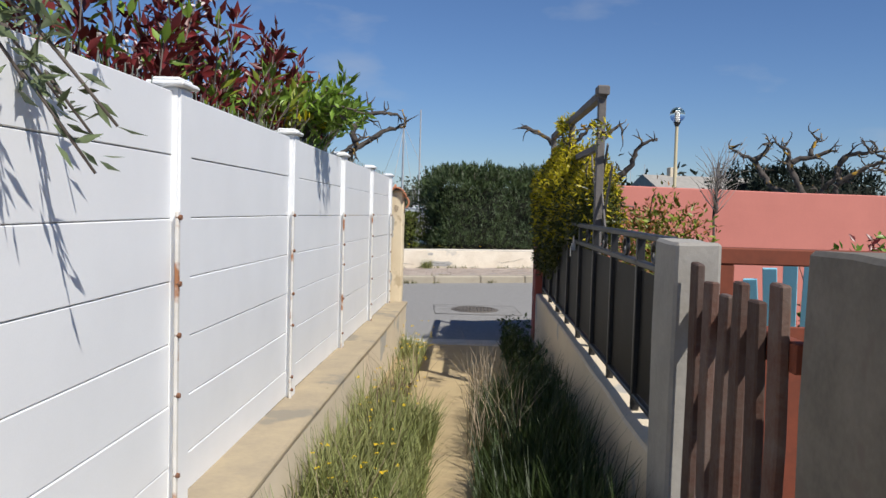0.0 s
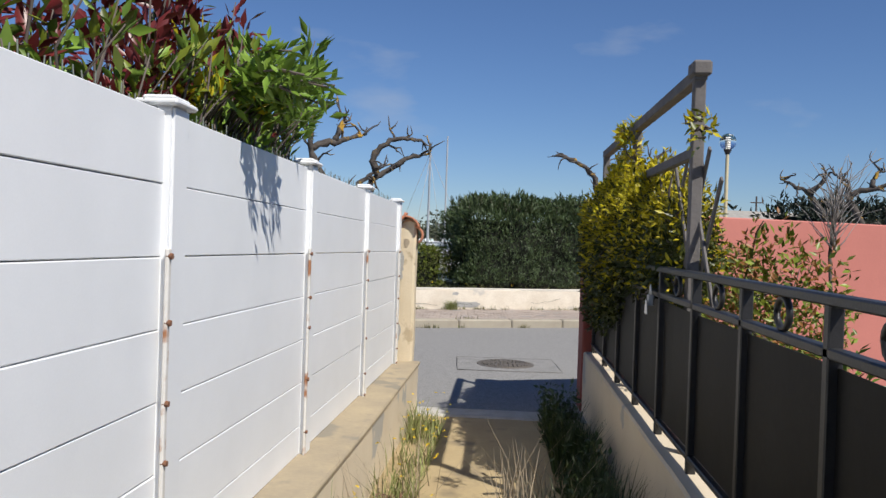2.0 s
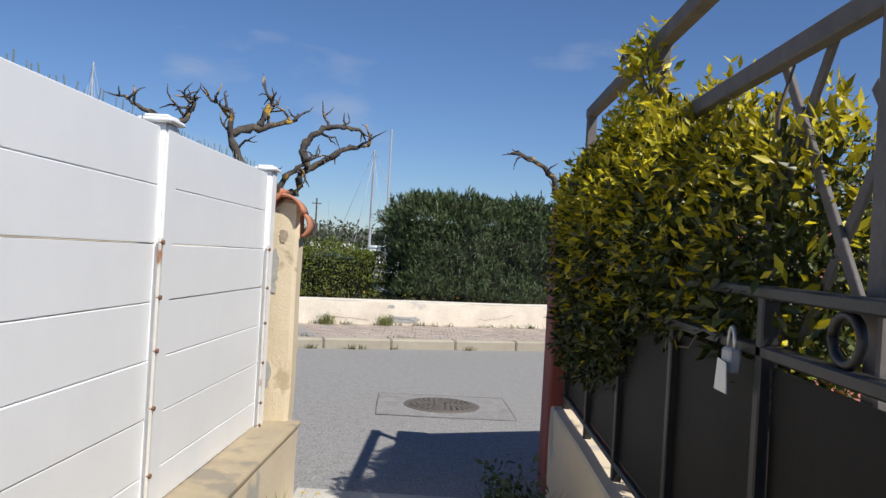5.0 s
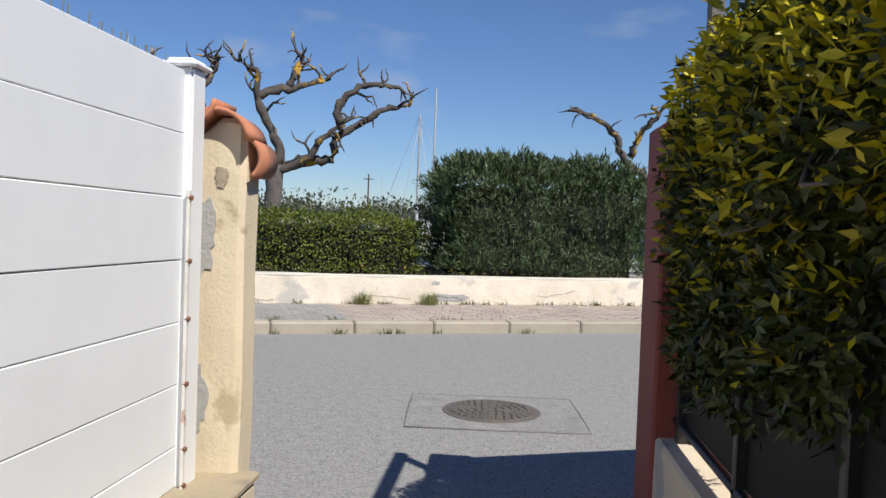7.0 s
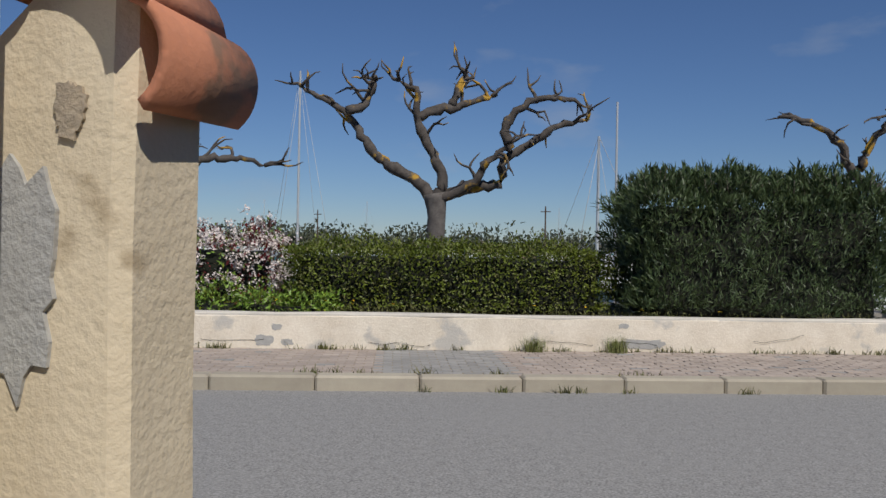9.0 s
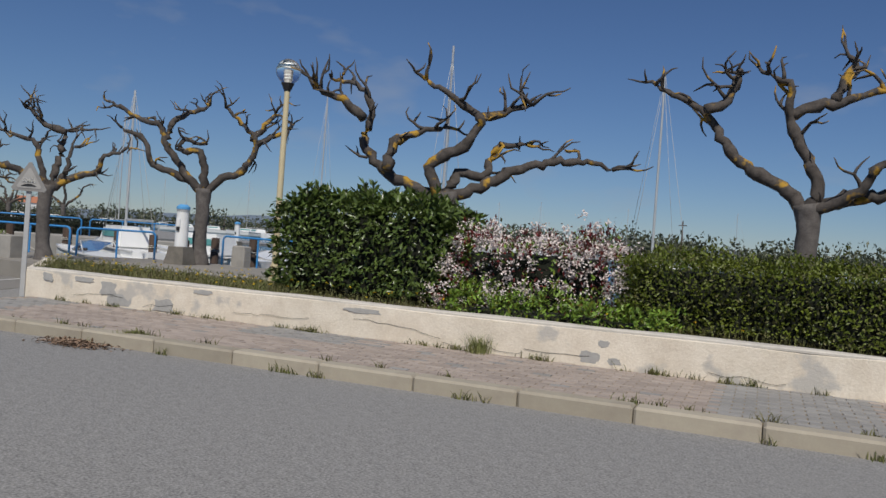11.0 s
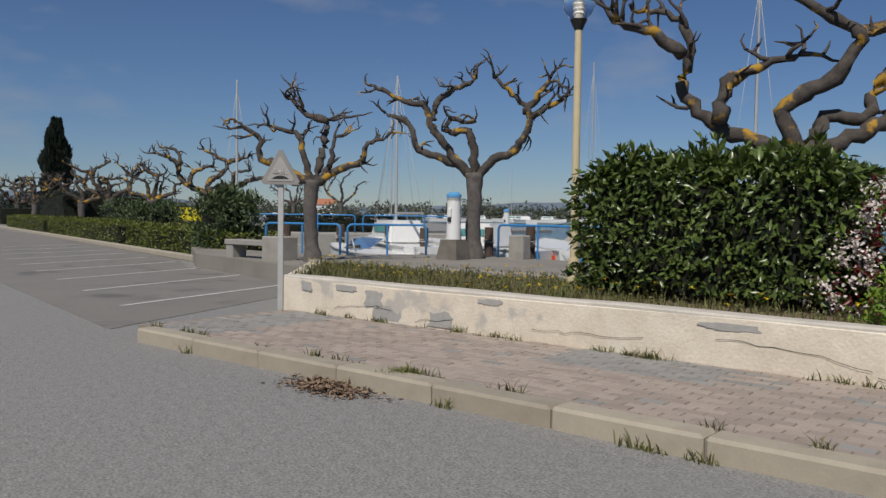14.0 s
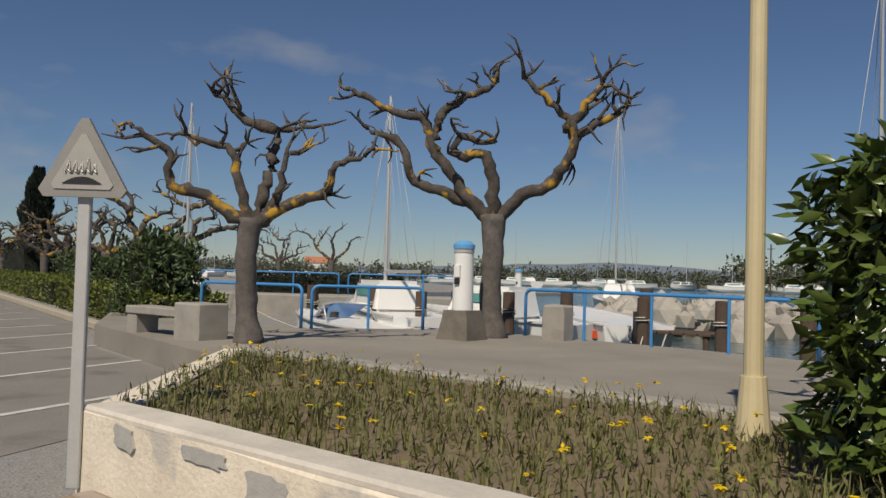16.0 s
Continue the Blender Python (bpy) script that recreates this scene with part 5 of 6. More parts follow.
leaves("weed_leaves", np.column_stack([wxy[k], z]), rng.normal(0, 0.8, (k.sum(), 3)) + (0, 0, 0.6), rng.normal(0, 0.6, (k.sum(), 3)) + (0, 0, 1), 0.05, 0.018, L_WEED, bed, seed=83)
k = rng.random(len(wxy)) < 0.018
P = np.repeat(np.column_stack([wxy[k], 0.58 + rng.random(k.sum()) * 0.1]), 7, 0)
leaves("flower_heads", P, rng.normal(0, 1, P.shape) * (1, 1, 0.3), np.tile((0.0, 0, 1), (len(P), 1)), 0.03, 0.022, L_PETALY, bed, "small yellow flowers", seed=84)
fl = hedge_uv(-0.9, 1.3, 17.8, 19.2, 0.46, 1.5, L_RED, 3200, 0.07, 0.028, "loose photinia bush full of white blossom", 85, lumps=0.4, second=L_GREEN, second_share=0.35, name="flowering_bush", sprigs=14)
q, nrm = shell_points(rng, 420, 2.15, 1.35, 1.05, 0.14, 0.4, 86)
P = np.repeat(q + nrm * 0.05, 22, 0)
P = P + rng.normal(0, 0.035, P.shape)
leaves("blossom", P, rng.normal(0, 1, P.shape), rng.normal(0, 0.5, P.shape) + (0, -0.4, 1), 0.036, 0.032, L_PETALW, fl, "white blossom clusters", seed=87)
hedge_uv(-0.6, 2.2, 17.0, 17.9, 0.44, 0.78, L_GREEN, 3000, 0.07, 0.03, "low leafy ground cover with yellow flowers", 88, lumps=0.3, name="ground_cover", second=L_GOLDGREEN, second_share=0.2)
# weeds at the foot of the wall and along the kerb
weeds = thing("pavement_weeds", (0, 0, 0), 0, "small weeds growing in pavement and kerb joints", "weeds", kind="stuff")
rng = np.random.default_rng(91)
spots = [(u, WALL_V - 0.03 - rng.random() * 0.05) for u in rng.uniform(-7, 9.5, 75)] + [(u, KERB_V + 0.24 + rng.normal(0, 0.02)) for u in rng.uniform(-6.8, 6, 30)] + [(u, KERB_V - 0.02) for u in rng.uniform(-6, 8, 14)]
pts, hs, zs = [], [], []
for u, v in spots:
    m = int(rng.integers(8, 34))
    for _ in range(m):
        pts.append(tuple(W(u + rng.normal(0, 0.05), v - abs(rng.normal(0, 0.02)))[:2]))
        hs.append(rng.uniform(0.03, 0.11))
        zs.append(0.115 if v > KERB_V else 0.0)
blades("weed_tufts", pts, zs, np.array(hs), 1.0, 0.010, L_WEED, weeds, seed=92)
for u, v, h in ((0.08, WALL_V - 0.09, 0.24), (4.62, WALL_V - 0.1, 0.2), (5.65, WALL_V - 0.1, 0.22), (-3.2, KERB_V + 0.2, 0.07)):
    tf = thing("grass_tuft", W(u, v, 0.11), 0, "tuft of grass at the foot of the planter wall", "grass tuft", "tufts by the wall")
    blades("grass_clump", rng.normal(0, 0.055, (260, 2)), 0, h, 0.8, 0.006, L_GRASS, tf, seed=int(u * 7 + 300))


# ---- street furniture ----
def street_lamp(at, h, r, label):
    la = thing("street_lamp", at, 0, label, "street lamp", "globe street lamps")
    part("pole", cyl(0.055, 0.045, 0, h - 0.12, seg=14), M_POLE, la, smooth=False)
    part("base", cyl(0.10, 0.07, 0, 0.35, seg=14), M_POLE, la)
    part("collar", cyl(0.05, 0.11, h - 0.16, h - 0.03, seg=16), M_BLACK, la, "black collar")
    bm = bmesh.new()
    bmesh.ops.create_uvsphere(bm, u_segments=28, v_segments=18, radius=r, matrix=Matrix.Translation((0, 0, h + r - 0.04)))
    gl = part("globe", bm, M_GLASS, la, "clear glass globe", True)
    gl.visible_shadow = False
    part("lamp_holder", cyl(0.05, 0.06, h - 0.03, h + r * 0.9, seg=12), M_SIGNLIGHT, la)
    for k in range(5):
        part("louvre", cyl(0.062, 0.055, h + 0.06 + 0.05 * k, h + 0.075 + 0.05 * k, seg=14), M_BOAT, la)
    return la


LAMP = "tall cream street lamp with a clear glass globe"
lampz = street_lamp((-10.85, 16.2, 0.455), 3.36, 0.205, LAMP)
for p in ((-79.7, 15.2, 0.0), (-118, 14, 0.0)):
    copy_thing(lampz, pose(*p))
street_lamp((6.28, 23.3, 0.1), 4.1, 0.22, LAMP)

sign = thing("road_sign", (-12.6, 12.95, 0.10), 62, "faded triangular speed-bump warning sign on a grey post", "road sign")
part("post", box(-0.035, -0.02, 0, 0.035, 0.02, 1.72, 0.006), M_SIGNPOLE, sign)


def triangle(w, h, y0, y1, z0, cut=0.05):
    bm = bmesh.new()
    out = [(-w / 2 + cut, 0), (w / 2 - cut, 0), (w / 2 - cut * 0.3, cut), (cut * 0.5, h), (-cut * 0.5, h), (-w / 2 + cut * 0.3, cut)]
    bm.faces.new([bm.verts.new((x, y0, z0 + z)) for x, z in out])
    ex = bmesh.ops.extrude_face_region(bm, geom=list(bm.faces))
    for g in ex["geom"]:
        if isinstance(g, bmesh.types.BMVert):
            g.co.y = y1
    bmesh.ops.recalc_face_normals(bm, faces=bm.faces)
    return bm


plate = part("plate", triangle(0.50, 0.43, -0.05, -0.02, 1.58, 0.04), M_SIGN, sign)
part("face", triangle(0.35, 0.30, -0.056, -0.049, 1.622, 0.025), M_SIGNLIGHT, plate, "pale faded face")
bm = bmesh.new()
ring = [(-0.11, 1.65), (0.11, 1.65)] + [(0.10 - 0.20 * k / 10, 1.65 + 0.04 * math.sin(math.pi * (k / 10)) ** 0.7) for k in range(1, 10)]
bm.faces.new([bm.verts.new((x, -0.060, z)) for x, z in ring])
part("bump_symbol", bm, M_BLACK, plate, "black hump symbol")
rg = random.Random(9)
runs = []
for k in range(5):
    x = -0.09 + 0.035 * k
    runs.append(([(x, -0.062, 1.71), (x + 0.02, -0.062, 1.76 + rg.uniform(0, 0.04)), (x + 0.03, -0.062, 1.71), (x + 0.015, -0.062, 1.725)], 0.004))
tubes("scribble", runs, M_BOAT, plate, "pale scribble", sides=4)

bench = thing("concrete_bench", (-19.95, 14.85, 0.0), 22, "low pale concrete bench at the edge of the parking", "bench")
part("seat", rough_edges(box(-1.0, -0.2, 0.62, 0.35, 0.22, 0.74, 0.015), 0.008, 4, 3), M_CONC, bench)
part("support", box(-0.98, -0.18, 0.0, -0.72, 0.2, 0.62, 0.015), M_CONC, bench)
part("block", rough_edges(box(0.36, -0.25, 0.0, 0.95, 0.25, 0.84, 0.02), 0.01, 4, 3), M_CONC, bench)
for x, y in ((-76.5, 8.9),):
    b2 = thing("concrete_block", (x, y, 0), 10, "pale concrete block beside the parking hedge", "block")
    part("body", rough_edges(box(-0.8, -0.3, 0, 0.8, 0.3, 0.55, 0.03), 0.02, 3, 3), M_CONC, b2)

skip = thing("yellow_container", (-58.5, 21.8, -0.0), 12, "bright yellow waste container with dark slots", "container")
part("body", box(-1.9, -0.9, 0.75, 1.9, 0.9, 1.72, 0.06), M_YELLOW, skip)
for x in (-0.85, 0.15, 1.1):
    part("slot", box(x - 0.2, -0.93, 1.35, x + 0.2, -0.905, 1.52, 0), M_BLACK, skip)
part("dark_band", box(-1.92, -0.92, 1.67, 1.92, 0.92, 1.75, 0.01), M_BLACK, skip)
part("base", box(-1.5, -0.7, 0.0, 1.5, 0.7, 0.76, 0.02), M_CONC_D, skip)


# ---- harbour ----
def rail(a, b, h, z, label="blue painted tubular quay railing with rounded ends", mid=True):
    a, b = Vector(a), Vector(b)
    d = b - a
    L = d.length
    r = thing("quay_railing", (a.x, a.y, z), math.degrees(math.atan2(d.y, d.x)), label, "railing", "quay railings")
    bend = [(0.12 * (1 - math.sin(t)), 0, h - 0.12 * (1 - math.cos(t))) for t in np.linspace(math.pi / 2, 0, 6)]
    pts = [(0, 0, 0), (0, 0, h - 0.12)] + [(0.12 - 0.12 * math.cos(t), 0, h - 0.12 + 0.12 * math.sin(t)) for t in np.linspace(0.2, math.pi / 2, 6)]
    pts += [(L - x, 0, zz) for x, _, zz in pts[::-1]]
    tubes("bent_tube", [(pts, 0.028)], M_BLUE, r, sides=8)
    m = max(1, int(L / 1.6))
    for k in range(1, m + 1):
        x = L * k / (m + 1)
        part("upright", cyl(0.024, 0.024, 0, h - 0.02, (x, 0), 8), M_BLUE, r)
    return r


rail((-23.0, 15.9), (-21.2, 17.2), 0.74, 0.34)
rail((-21.1, 17.35), (-20.6, 19.25), 0.74, 0.34)
rail((-19.15, 20.45), (-14.5, 21.75), 0.78, 0.34)
rail((-13.8, 21.9), (-8.6, 22.9), 0.78, 0.34)
rail((-7.8, 23.0), (-1.6, 24.1), 0.78, 0.34)
rail((0.2, 24.4), (4.3, 25.05), 0.82, 0.34)
# pier across the basin
pier = part("wall_pier", rough_edges(box(-1.2, -1.0, -1.6, 1.2, 9.5, 0.62, 0.03), 0.03, 0.6, 6), M_CONC)
pier.matrix_world = pose(-34.0, 17.5, 0, 0, 0, -24)
tagged(pier, "weathered concrete pier wall across the basin", "pier", kind="structure")
rail((-34.4, 18.4), (-32.6, 22.4), 0.7, 0.6)
rail((-32.5, 22.7), (-30.9, 26.0), 0.7, 0.6)
# boulders of the breakwater
rg = random.Random(12)
V, F = [], []
for k in range(150):
    bmk = bmesh.new()
    bmesh.ops.create_icosphere(bmk, subdivisions=1, radius=rg.uniform(0.25, 0.6))
    o = Vector((-29.5 + rg.uniform(-1, 6.5), 30.0 + rg.uniform(-1, 8.5), -0.35 + rg.uniform(0, 0.9)))
    for v in bmk.verts:
        v.co = o + v.co * rg.uniform(0.75, 1.15)
    bmk.verts.index_update()
    F += [tuple(v.index + len(V) for v in f.verts) for f in bmk.faces]
    V += [v.co.copy() for v in bmk.verts]
    bmk.free()
rocks = thing("breakwater_rocks", (0, 0, 0), 0, "heap of pale breakwater boulders", "rocks", kind="stuff")
pydata("boulders", V, F, M_ROCK, rocks)
hedge((-28.5, 33.0, -0.3), 40, (5, 1.6, 0.8), L_WEED, 2200, 0.16, 0.03, "weedy reeds on the breakwater", 95, lumps=0.4, name="reeds", upright=1.5)


def pile(at, h):
    p = thing("mooring_pile", at, 0, "dark timber mooring pile with rope", "pile", "mooring piles")
    bm = rough_edges(cyl(0.13, 0.12, 0, h, seg=10), 0.015, 4)
    part("post", bm, M_PILE, p)
    pts = [(0.145 * math.cos(t), 0.145 * math.sin(t), h * 0.78 + 0.008 * t) for t in np.linspace(0, 12, 30)]
    tubes("rope_turns", [(pts, 0.012)], M_ROPE, p, sides=5)
    return p


for x, y, h in ((-26.5, 17.6, 1.75), (-25.4, 18.9, 1.75), (-25.9, 20.7, 1.7), (-27.2, 19.6, 1.7), (-22.6, 21.3, 1.6), (-23.2, 22.6, 1.75), (-18.6, 22.6, 1.75), (-19.4, 23.4, 1.9), (-14.5, 24.2, 1.7), (-9.5, 25.2, 1.7), (-4.0, 26.5, 1.7), (-24.6, 20.1, 1.75), (-22.9, 20.4, 1.7), (-21.4, 21.6, 1.75), (-20.3, 22.2, 1.8), (-17.2, 23.0, 1.75), (-15.9, 23.4, 1.7)):
    pile((x, y, -0.95), h + 0.22)
for (a, b) in (((-26.5, 17.6, 0.55), (-22.3, 19.2, 0.1)), ((-25.4, 18.9, 0.5), (-21.0, 19.4, 0.36)), ((-23.2, 22.6, 0.4), (-20.0, 20.5, 0.36)), ((-18.6, 22.6, 0.4), (-17.6, 21.4, 0.35)), ((-27.2, 19.6, 0.5), (-24.5, 20.5, 0.0))):
    r = thing("mooring_rope", a, 0, "slack pale mooring rope", "rope", "mooring ropes")
    a, b = Vector(a), Vector(b)
    tubes("rope", [([(b - a) * t - Vector((0, 0, 0.25 * math.sin(math.pi * t))) for t in np.linspace(0, 1, 9)], 0.014)], M_ROPE, r, sides=5)
# timber landing stages
for x, y, rz in ((-25.5, 21.6, 20), (-20.6, 24.4, 25)):
    st = thing("landing_stage", (x, y, -0.27), rz, "dark weathered timber landing stage", "jetty")
    for k in range(12):
        part("plank", box(-1.6 + 0.27 * k, -0.55, 0.55, -1.6 + 0.27 * k + 0.24, 0.55, 0.6, 0.006), M_PILE, st)
    for px in (-1.5, 0, 1.5):
        for py in (-0.45, 0.45):
            part("leg", cyl(0.07, 0.07, -0.6, 0.55, (px, py), 8), M_PILE, st)


def service_column(at, h, label):
    c = thing("service_column", at, 25, label, "service column", "quay service columns")
    bm = bmesh.new()
    bmesh.ops.create_cone(bm, cap_ends=True, segments=4, radius1=0.40, radius2=0.30, depth=0.45, matrix=Matrix.Translation((0, 0, 0.225)) @ Matrix.Rotation(radians(45), 4, "Z"))
    part("plinth", rough_edges(bm, 0.015, 4, 2), M_CONC_D, c, "rough concrete plinth")
    part("shaft", cyl(0.165, 0.15, 0.45, h - 0.1, seg=24), M_BOAT, c, smooth=False)
    part("ring", cyl(0.162, 0.162, h - 0.16, h - 0.12, seg=24), M_SIGNPOLE, c)
    bm = cyl(0.17, 0.17, h - 0.10, h - 0.04, seg=24)
    cyl(0.17, 0.09, h - 0.04, h + 0.02, seg=24, bm=bm)
    part("cap", bm, M_BLUECAP, c, "blue plastic cap")
    part("socket_box", box(-0.05, -0.19, 0.95, 0.05, -0.14, 1.15, 0.01), M_BOAT, c)
    part("socket", box(-0.04, -0.195, 0.85, 0.04, -0.14, 0.94, 0.006), M_BLACK, c)
    return c


col = service_column((-18.62, 18.9, 0.34), 1.50, "white service column with a blue cap on concrete")
copy_thing(col, pose(-38.5, 33.5, 0.2, 0, 0, 25) @ Matrix.Diagonal((1, 1, 1, 1)))
for k, (x, y) in enumerate(((-18.25, 20.45),)):
    b3 = thing("concrete_bollard", (x, y, 0.3), 20, "weathered block of concrete on the quay edge", "block")
    part("body", rough_edges(box(-0.2, -0.16, 0, 0.2, 0.16, 0.6, 0.03), 0.02, 4, 2), M_CONC, b3)


def hull(L, B, H, rise=0.25):
    """A small boat's hull: a lofted shell with a raised bow, decked over."""
    bm = bmesh.new()
    rows = []
    N = 12
    for i in range(N + 1):
        t = i / N
        w = B / 2 * (1 - max(0, (t - 0.45) / 0.55) ** 2.2) * (0.9 + 0.1 * min(1, t * 4))
        top = H + rise * t ** 2
        keel = 0.0 + 0.55 * H * max(0, (t - 0.6) / 0.4) ** 2
        x = (t - 0.5) * L
        prof = [(0, keel), (w * 0.72, keel + 0.12 * H), (w * 0.93, keel * 0.5 + 0.5 * H), (max(w, 0.01), top)]
        rows.append([bm.verts.new((x, y, z)) for y, z in prof] + [bm.verts.new((x, -y, z)) for y, z in prof[1:]][::1])
    for a, b in zip(rows, rows[1:]):
        for i, j in ((0, 1), (1, 2), (2, 3), (0, 4), (4, 5), (5, 6)):
            bm.faces.new((a[i], a[j], b[j], b[i]))
        bm.faces.new((a[3], a[6], b[6], b[3]))
    bm.faces.new((rows[0][0], rows[0][1], rows[0][2], rows[0][3], rows[0][6], rows[0][5], rows[0][4]))
    bmesh.ops.recalc_face_normals(bm, faces=bm.faces)
    return bm


def boat(at, rz, L, B, H, label, cabin=True, mast=0.0, stripe=None, motor=False, screen=False, group="moored boats"):
    b = thing("moored_boat", at, rz, label, "boat", group)
    part("hull", hull(L, B, H), M_BOAT, b)
    if stripe:
        bm = box(-L * 0.42, -B / 2 * 0.985 - 0.012, H * 0.62, L * 0.12, B / 2 * 0.985 + 0.012, H * 0.82)
        part("stripe", bm, stripe, b)
    tubes("rubbing_strake", [([((t - 0.5) * L, s * (B / 2 * (1 - max(0, (t - 0.45) / 0.55) ** 2.2) * (0.9 + 0.1 * min(1, t * 4)) + 0.01), H + 0.25 * t * t) for t in np.linspace(0, 0.98, 12)], 0.03) for s in (1, -1)], M_SIGNPOLE, b, sides=5)
    if cabin:
        bm = box(-L * 0.18, -B * 0.36, H, L * 0.2, B * 0.36, H + 0.72, 0.08, seg=2)
        for v in bm.verts:
            if v.co.z > H + 0.4:
                v.co.x = v.co.x * 0.82 - 0.05
                v.co.y *= 0.86
        ca = part("cabin", bm, M_BOAT, b)
        for s in (-1, 1):
            part("window", box(-L * 0.12, s * B * 0.345 - 0.012, H + 0.36, L * 0.12, s * B * 0.345 + 0.012, H + 0.56, 0.01), M_TEAL, ca, "curtained cabin window")
        part("windscreen", box(L * 0.165, -B * 0.27, H + 0.3, L * 0.185, B * 0.27, H + 0.58, 0.01), M_BLACK, ca)
    if screen:
        tubes("windscreen_frame", [([(L * 0.0, -B * 0.4, H + 0.05), (L * 0.06, -B * 0.36, H + 0.42), (L * 0.14, 0, H + 0.46), (L * 0.06, B * 0.36, H + 0.42), (L * 0.0, B * 0.4, H + 0.05)], 0.022)], M_MAST, b, sides=6)
        bm = bmesh.new()
        p = [(L * 0.2, -B * 0.3, H + 0.1), (L * 0.06, -B * 0.36, H + 0.4), (L * 0.14, 0, H + 0.45), (L * 0.06, B * 0.36, H + 0.4), (L * 0.2, B * 0.3, H + 0.1)]
        vs = [bm.verts.new(q) for q in p]
        bm.faces.new(vs[:3])
        bm.faces.new(vs[2:])
        bm.faces.new((vs[0], vs[2], vs[4]))
        part("windscreen", bm, M_SCREEN, b)
    if motor:
        part("outboard_motor", box(-L / 2 - 0.32, -0.16, H * 0.45, -L / 2 + 0.02, 0.16, H + 0.38, 0.08, seg=2), M_BLACK, b, "black outboard motor")
    if mast:
        part("mast", cyl(0.05, 0.035, H, mast, (0.2, 0), 8), M_MAST, b)
        part("boom", box(-L * 0.4, -0.03, H + 0.9, 0.2, 0.03, H + 0.97, 0.01), M_MAST, b)
        tubes("rigging", [([(L * 0.48, 0, H + 0.3), (0.2, 0, mast)], 0.008), ([(-L * 0.48, 0, H), (0.2, 0, mast)], 0.008), ([(0.2, B * 0.45, H), (0.2, 0, mast * 0.96)], 0.008), ([(0.2, -B * 0.45, H), (0.2, 0, mast * 0.96)], 0.008)], M_SIGNPOLE, b, sides=4)
    return b


boat((-23.0, 22.3, -0.35), 205, 4.6, 1.8, 0.75, "white cabin boat with teal curtains moored at the quay")
boat((-23.2, 19.0, -0.45), 195, 4.0, 1.6, 0.7, "small open white motorboat with a windscreen", cabin=False, screen=True)
boat((-22.3, 24.8, -0.35), 160, 4.2, 1.7, 0.75, "white open boat with red trim and black outboard", cabin=False, stripe=M_REDP, motor=True)
boat((-14.0, 25.0, -0.40), 170, 4.2, 1.7, 0.75, "white cabin boat moored at the quay")
boat((-6.0, 28.0, -0.40), 100, 5.2, 1.9, 0.8, "white cabin boat moored at the quay", stripe=M_BLUE)
boat((3.6, 28.4, -0.35), 60, 5.0, 2.0, 0.8, "white boat with a windscreen beside the blue railing", cabin=False, screen=True)
boat((6.8, 30.5, -0.35), 70, 5.0, 2.0, 0.8, "white cabin boat moored at the quay")
for x, y, L, mh in ((-25.2, 20.7, 5.5, 6.0), (-36.7, 37.7, 7, 10.0), (-16.6, 26.3, 6, 7.8), (-13.0, 33.0, 6.5, 8.0), (-2.2, 30.0, 6, 5.0), (-62, 38, 8, 10), (-30.0, 17.0, 5, 6.2)):
    boat((x, y, -0.4), 130 + 17 * (L % 3), L, L * 0.3, 0.85, "white sailing boat with a bare mast", cabin=True, mast=mh)

# rows of boats along the far shore
rg = random.Random(17)
proto = boat((-120, 150, -0.30), 30, 8, 2.6, 1.1, "small white boat moored at the far shore", cabin=True, mast=0, group="far boats")
proto_s = boat((-126, 152, -0.30), 30, 9, 2.7, 1.1, "white sailing boat moored at the far shore", cabin=True, mast=11, group="far boats")
for k in range(62):
    b = -78 + 108 * k / 61 + rg.uniform(-0.8, 0.8)
    dist = rg.uniform(150, 185)
    x, y = dist * math.sin(radians(b)), 8 + dist * math.cos(radians(b))
    if y < 40:
        continue
    src = proto_s if rg.random() < 0.42 else proto
    s = rg.uniform(0.75, 1.1)
    copy_thing(src, pose(x, y, -0.3, 0, 0, rg.uniform(0, 360)))


# ---- far shore woods, hills, poles ----
def wood(name, b0, b1, d0, d1, n, h0, h1, mat_, label, seed, leaf=1.1, category="trees"):
    rng = np.random.default_rng(seed)
    w = thing(name, (0, 0, 0), 0, label, category, kind="stuff")
    C, D, N = [], [], []
    runs = []
    for k in range(n):
        b, dist = radians(rng.uniform(b0, b1)), rng.uniform(d0, d1)
        h = rng.uniform(h0, h1) * (1 + 0.7 * max(0, noise.noise((math.degrees(b) * 0.35, seed, 0))))
        o = np.array([dist * math.sin(b), 8 + dist * math.cos(b), 0.0])
        m = 60
        d = rng.normal(0, 1, (m, 3))
        d /= np.linalg.norm(d, axis=1, keepdims=True)
        C.append(o + np.array([0, 0, h * 0.55]) + d * rng.random((m, 1)) ** 0.4 * (h * 0.6, h * 0.6, h * 0.5))
        D.append(rng.normal(0, 1, (m, 3)) + (0, 0, 0.6))
        N.append(rng.normal(0, 1, (m, 3)))
        runs.append(([o, o + np.array([0.1, 0, h * 0.7])], [0.12, 0.05]))
    leaves("crowns", np.concatenate(C), np.concatenate(D), np.concatenate(N), leaf, leaf * 0.5, mat_, w, seed=seed)
    tubes("trunks", runs, M_TWIG, w, sides=4)


wood("far_woods", -80, 40, 195, 240, 760, 2.6, 5.0, M_FARWOOD, "low marshy woods on the far shore", 101, 0.8)
wood("far_woods_middle", -42, 24, 165, 195, 300, 4.2, 7.0, M_FARWOOD, "scattered scrubby trees on the far shore", 106, 1.0)
wood("far_woods_right", 8, 60, 60, 120, 120, 3.0, 5.5, L_DARK, "dark garden trees beyond the basin", 102, 0.9)
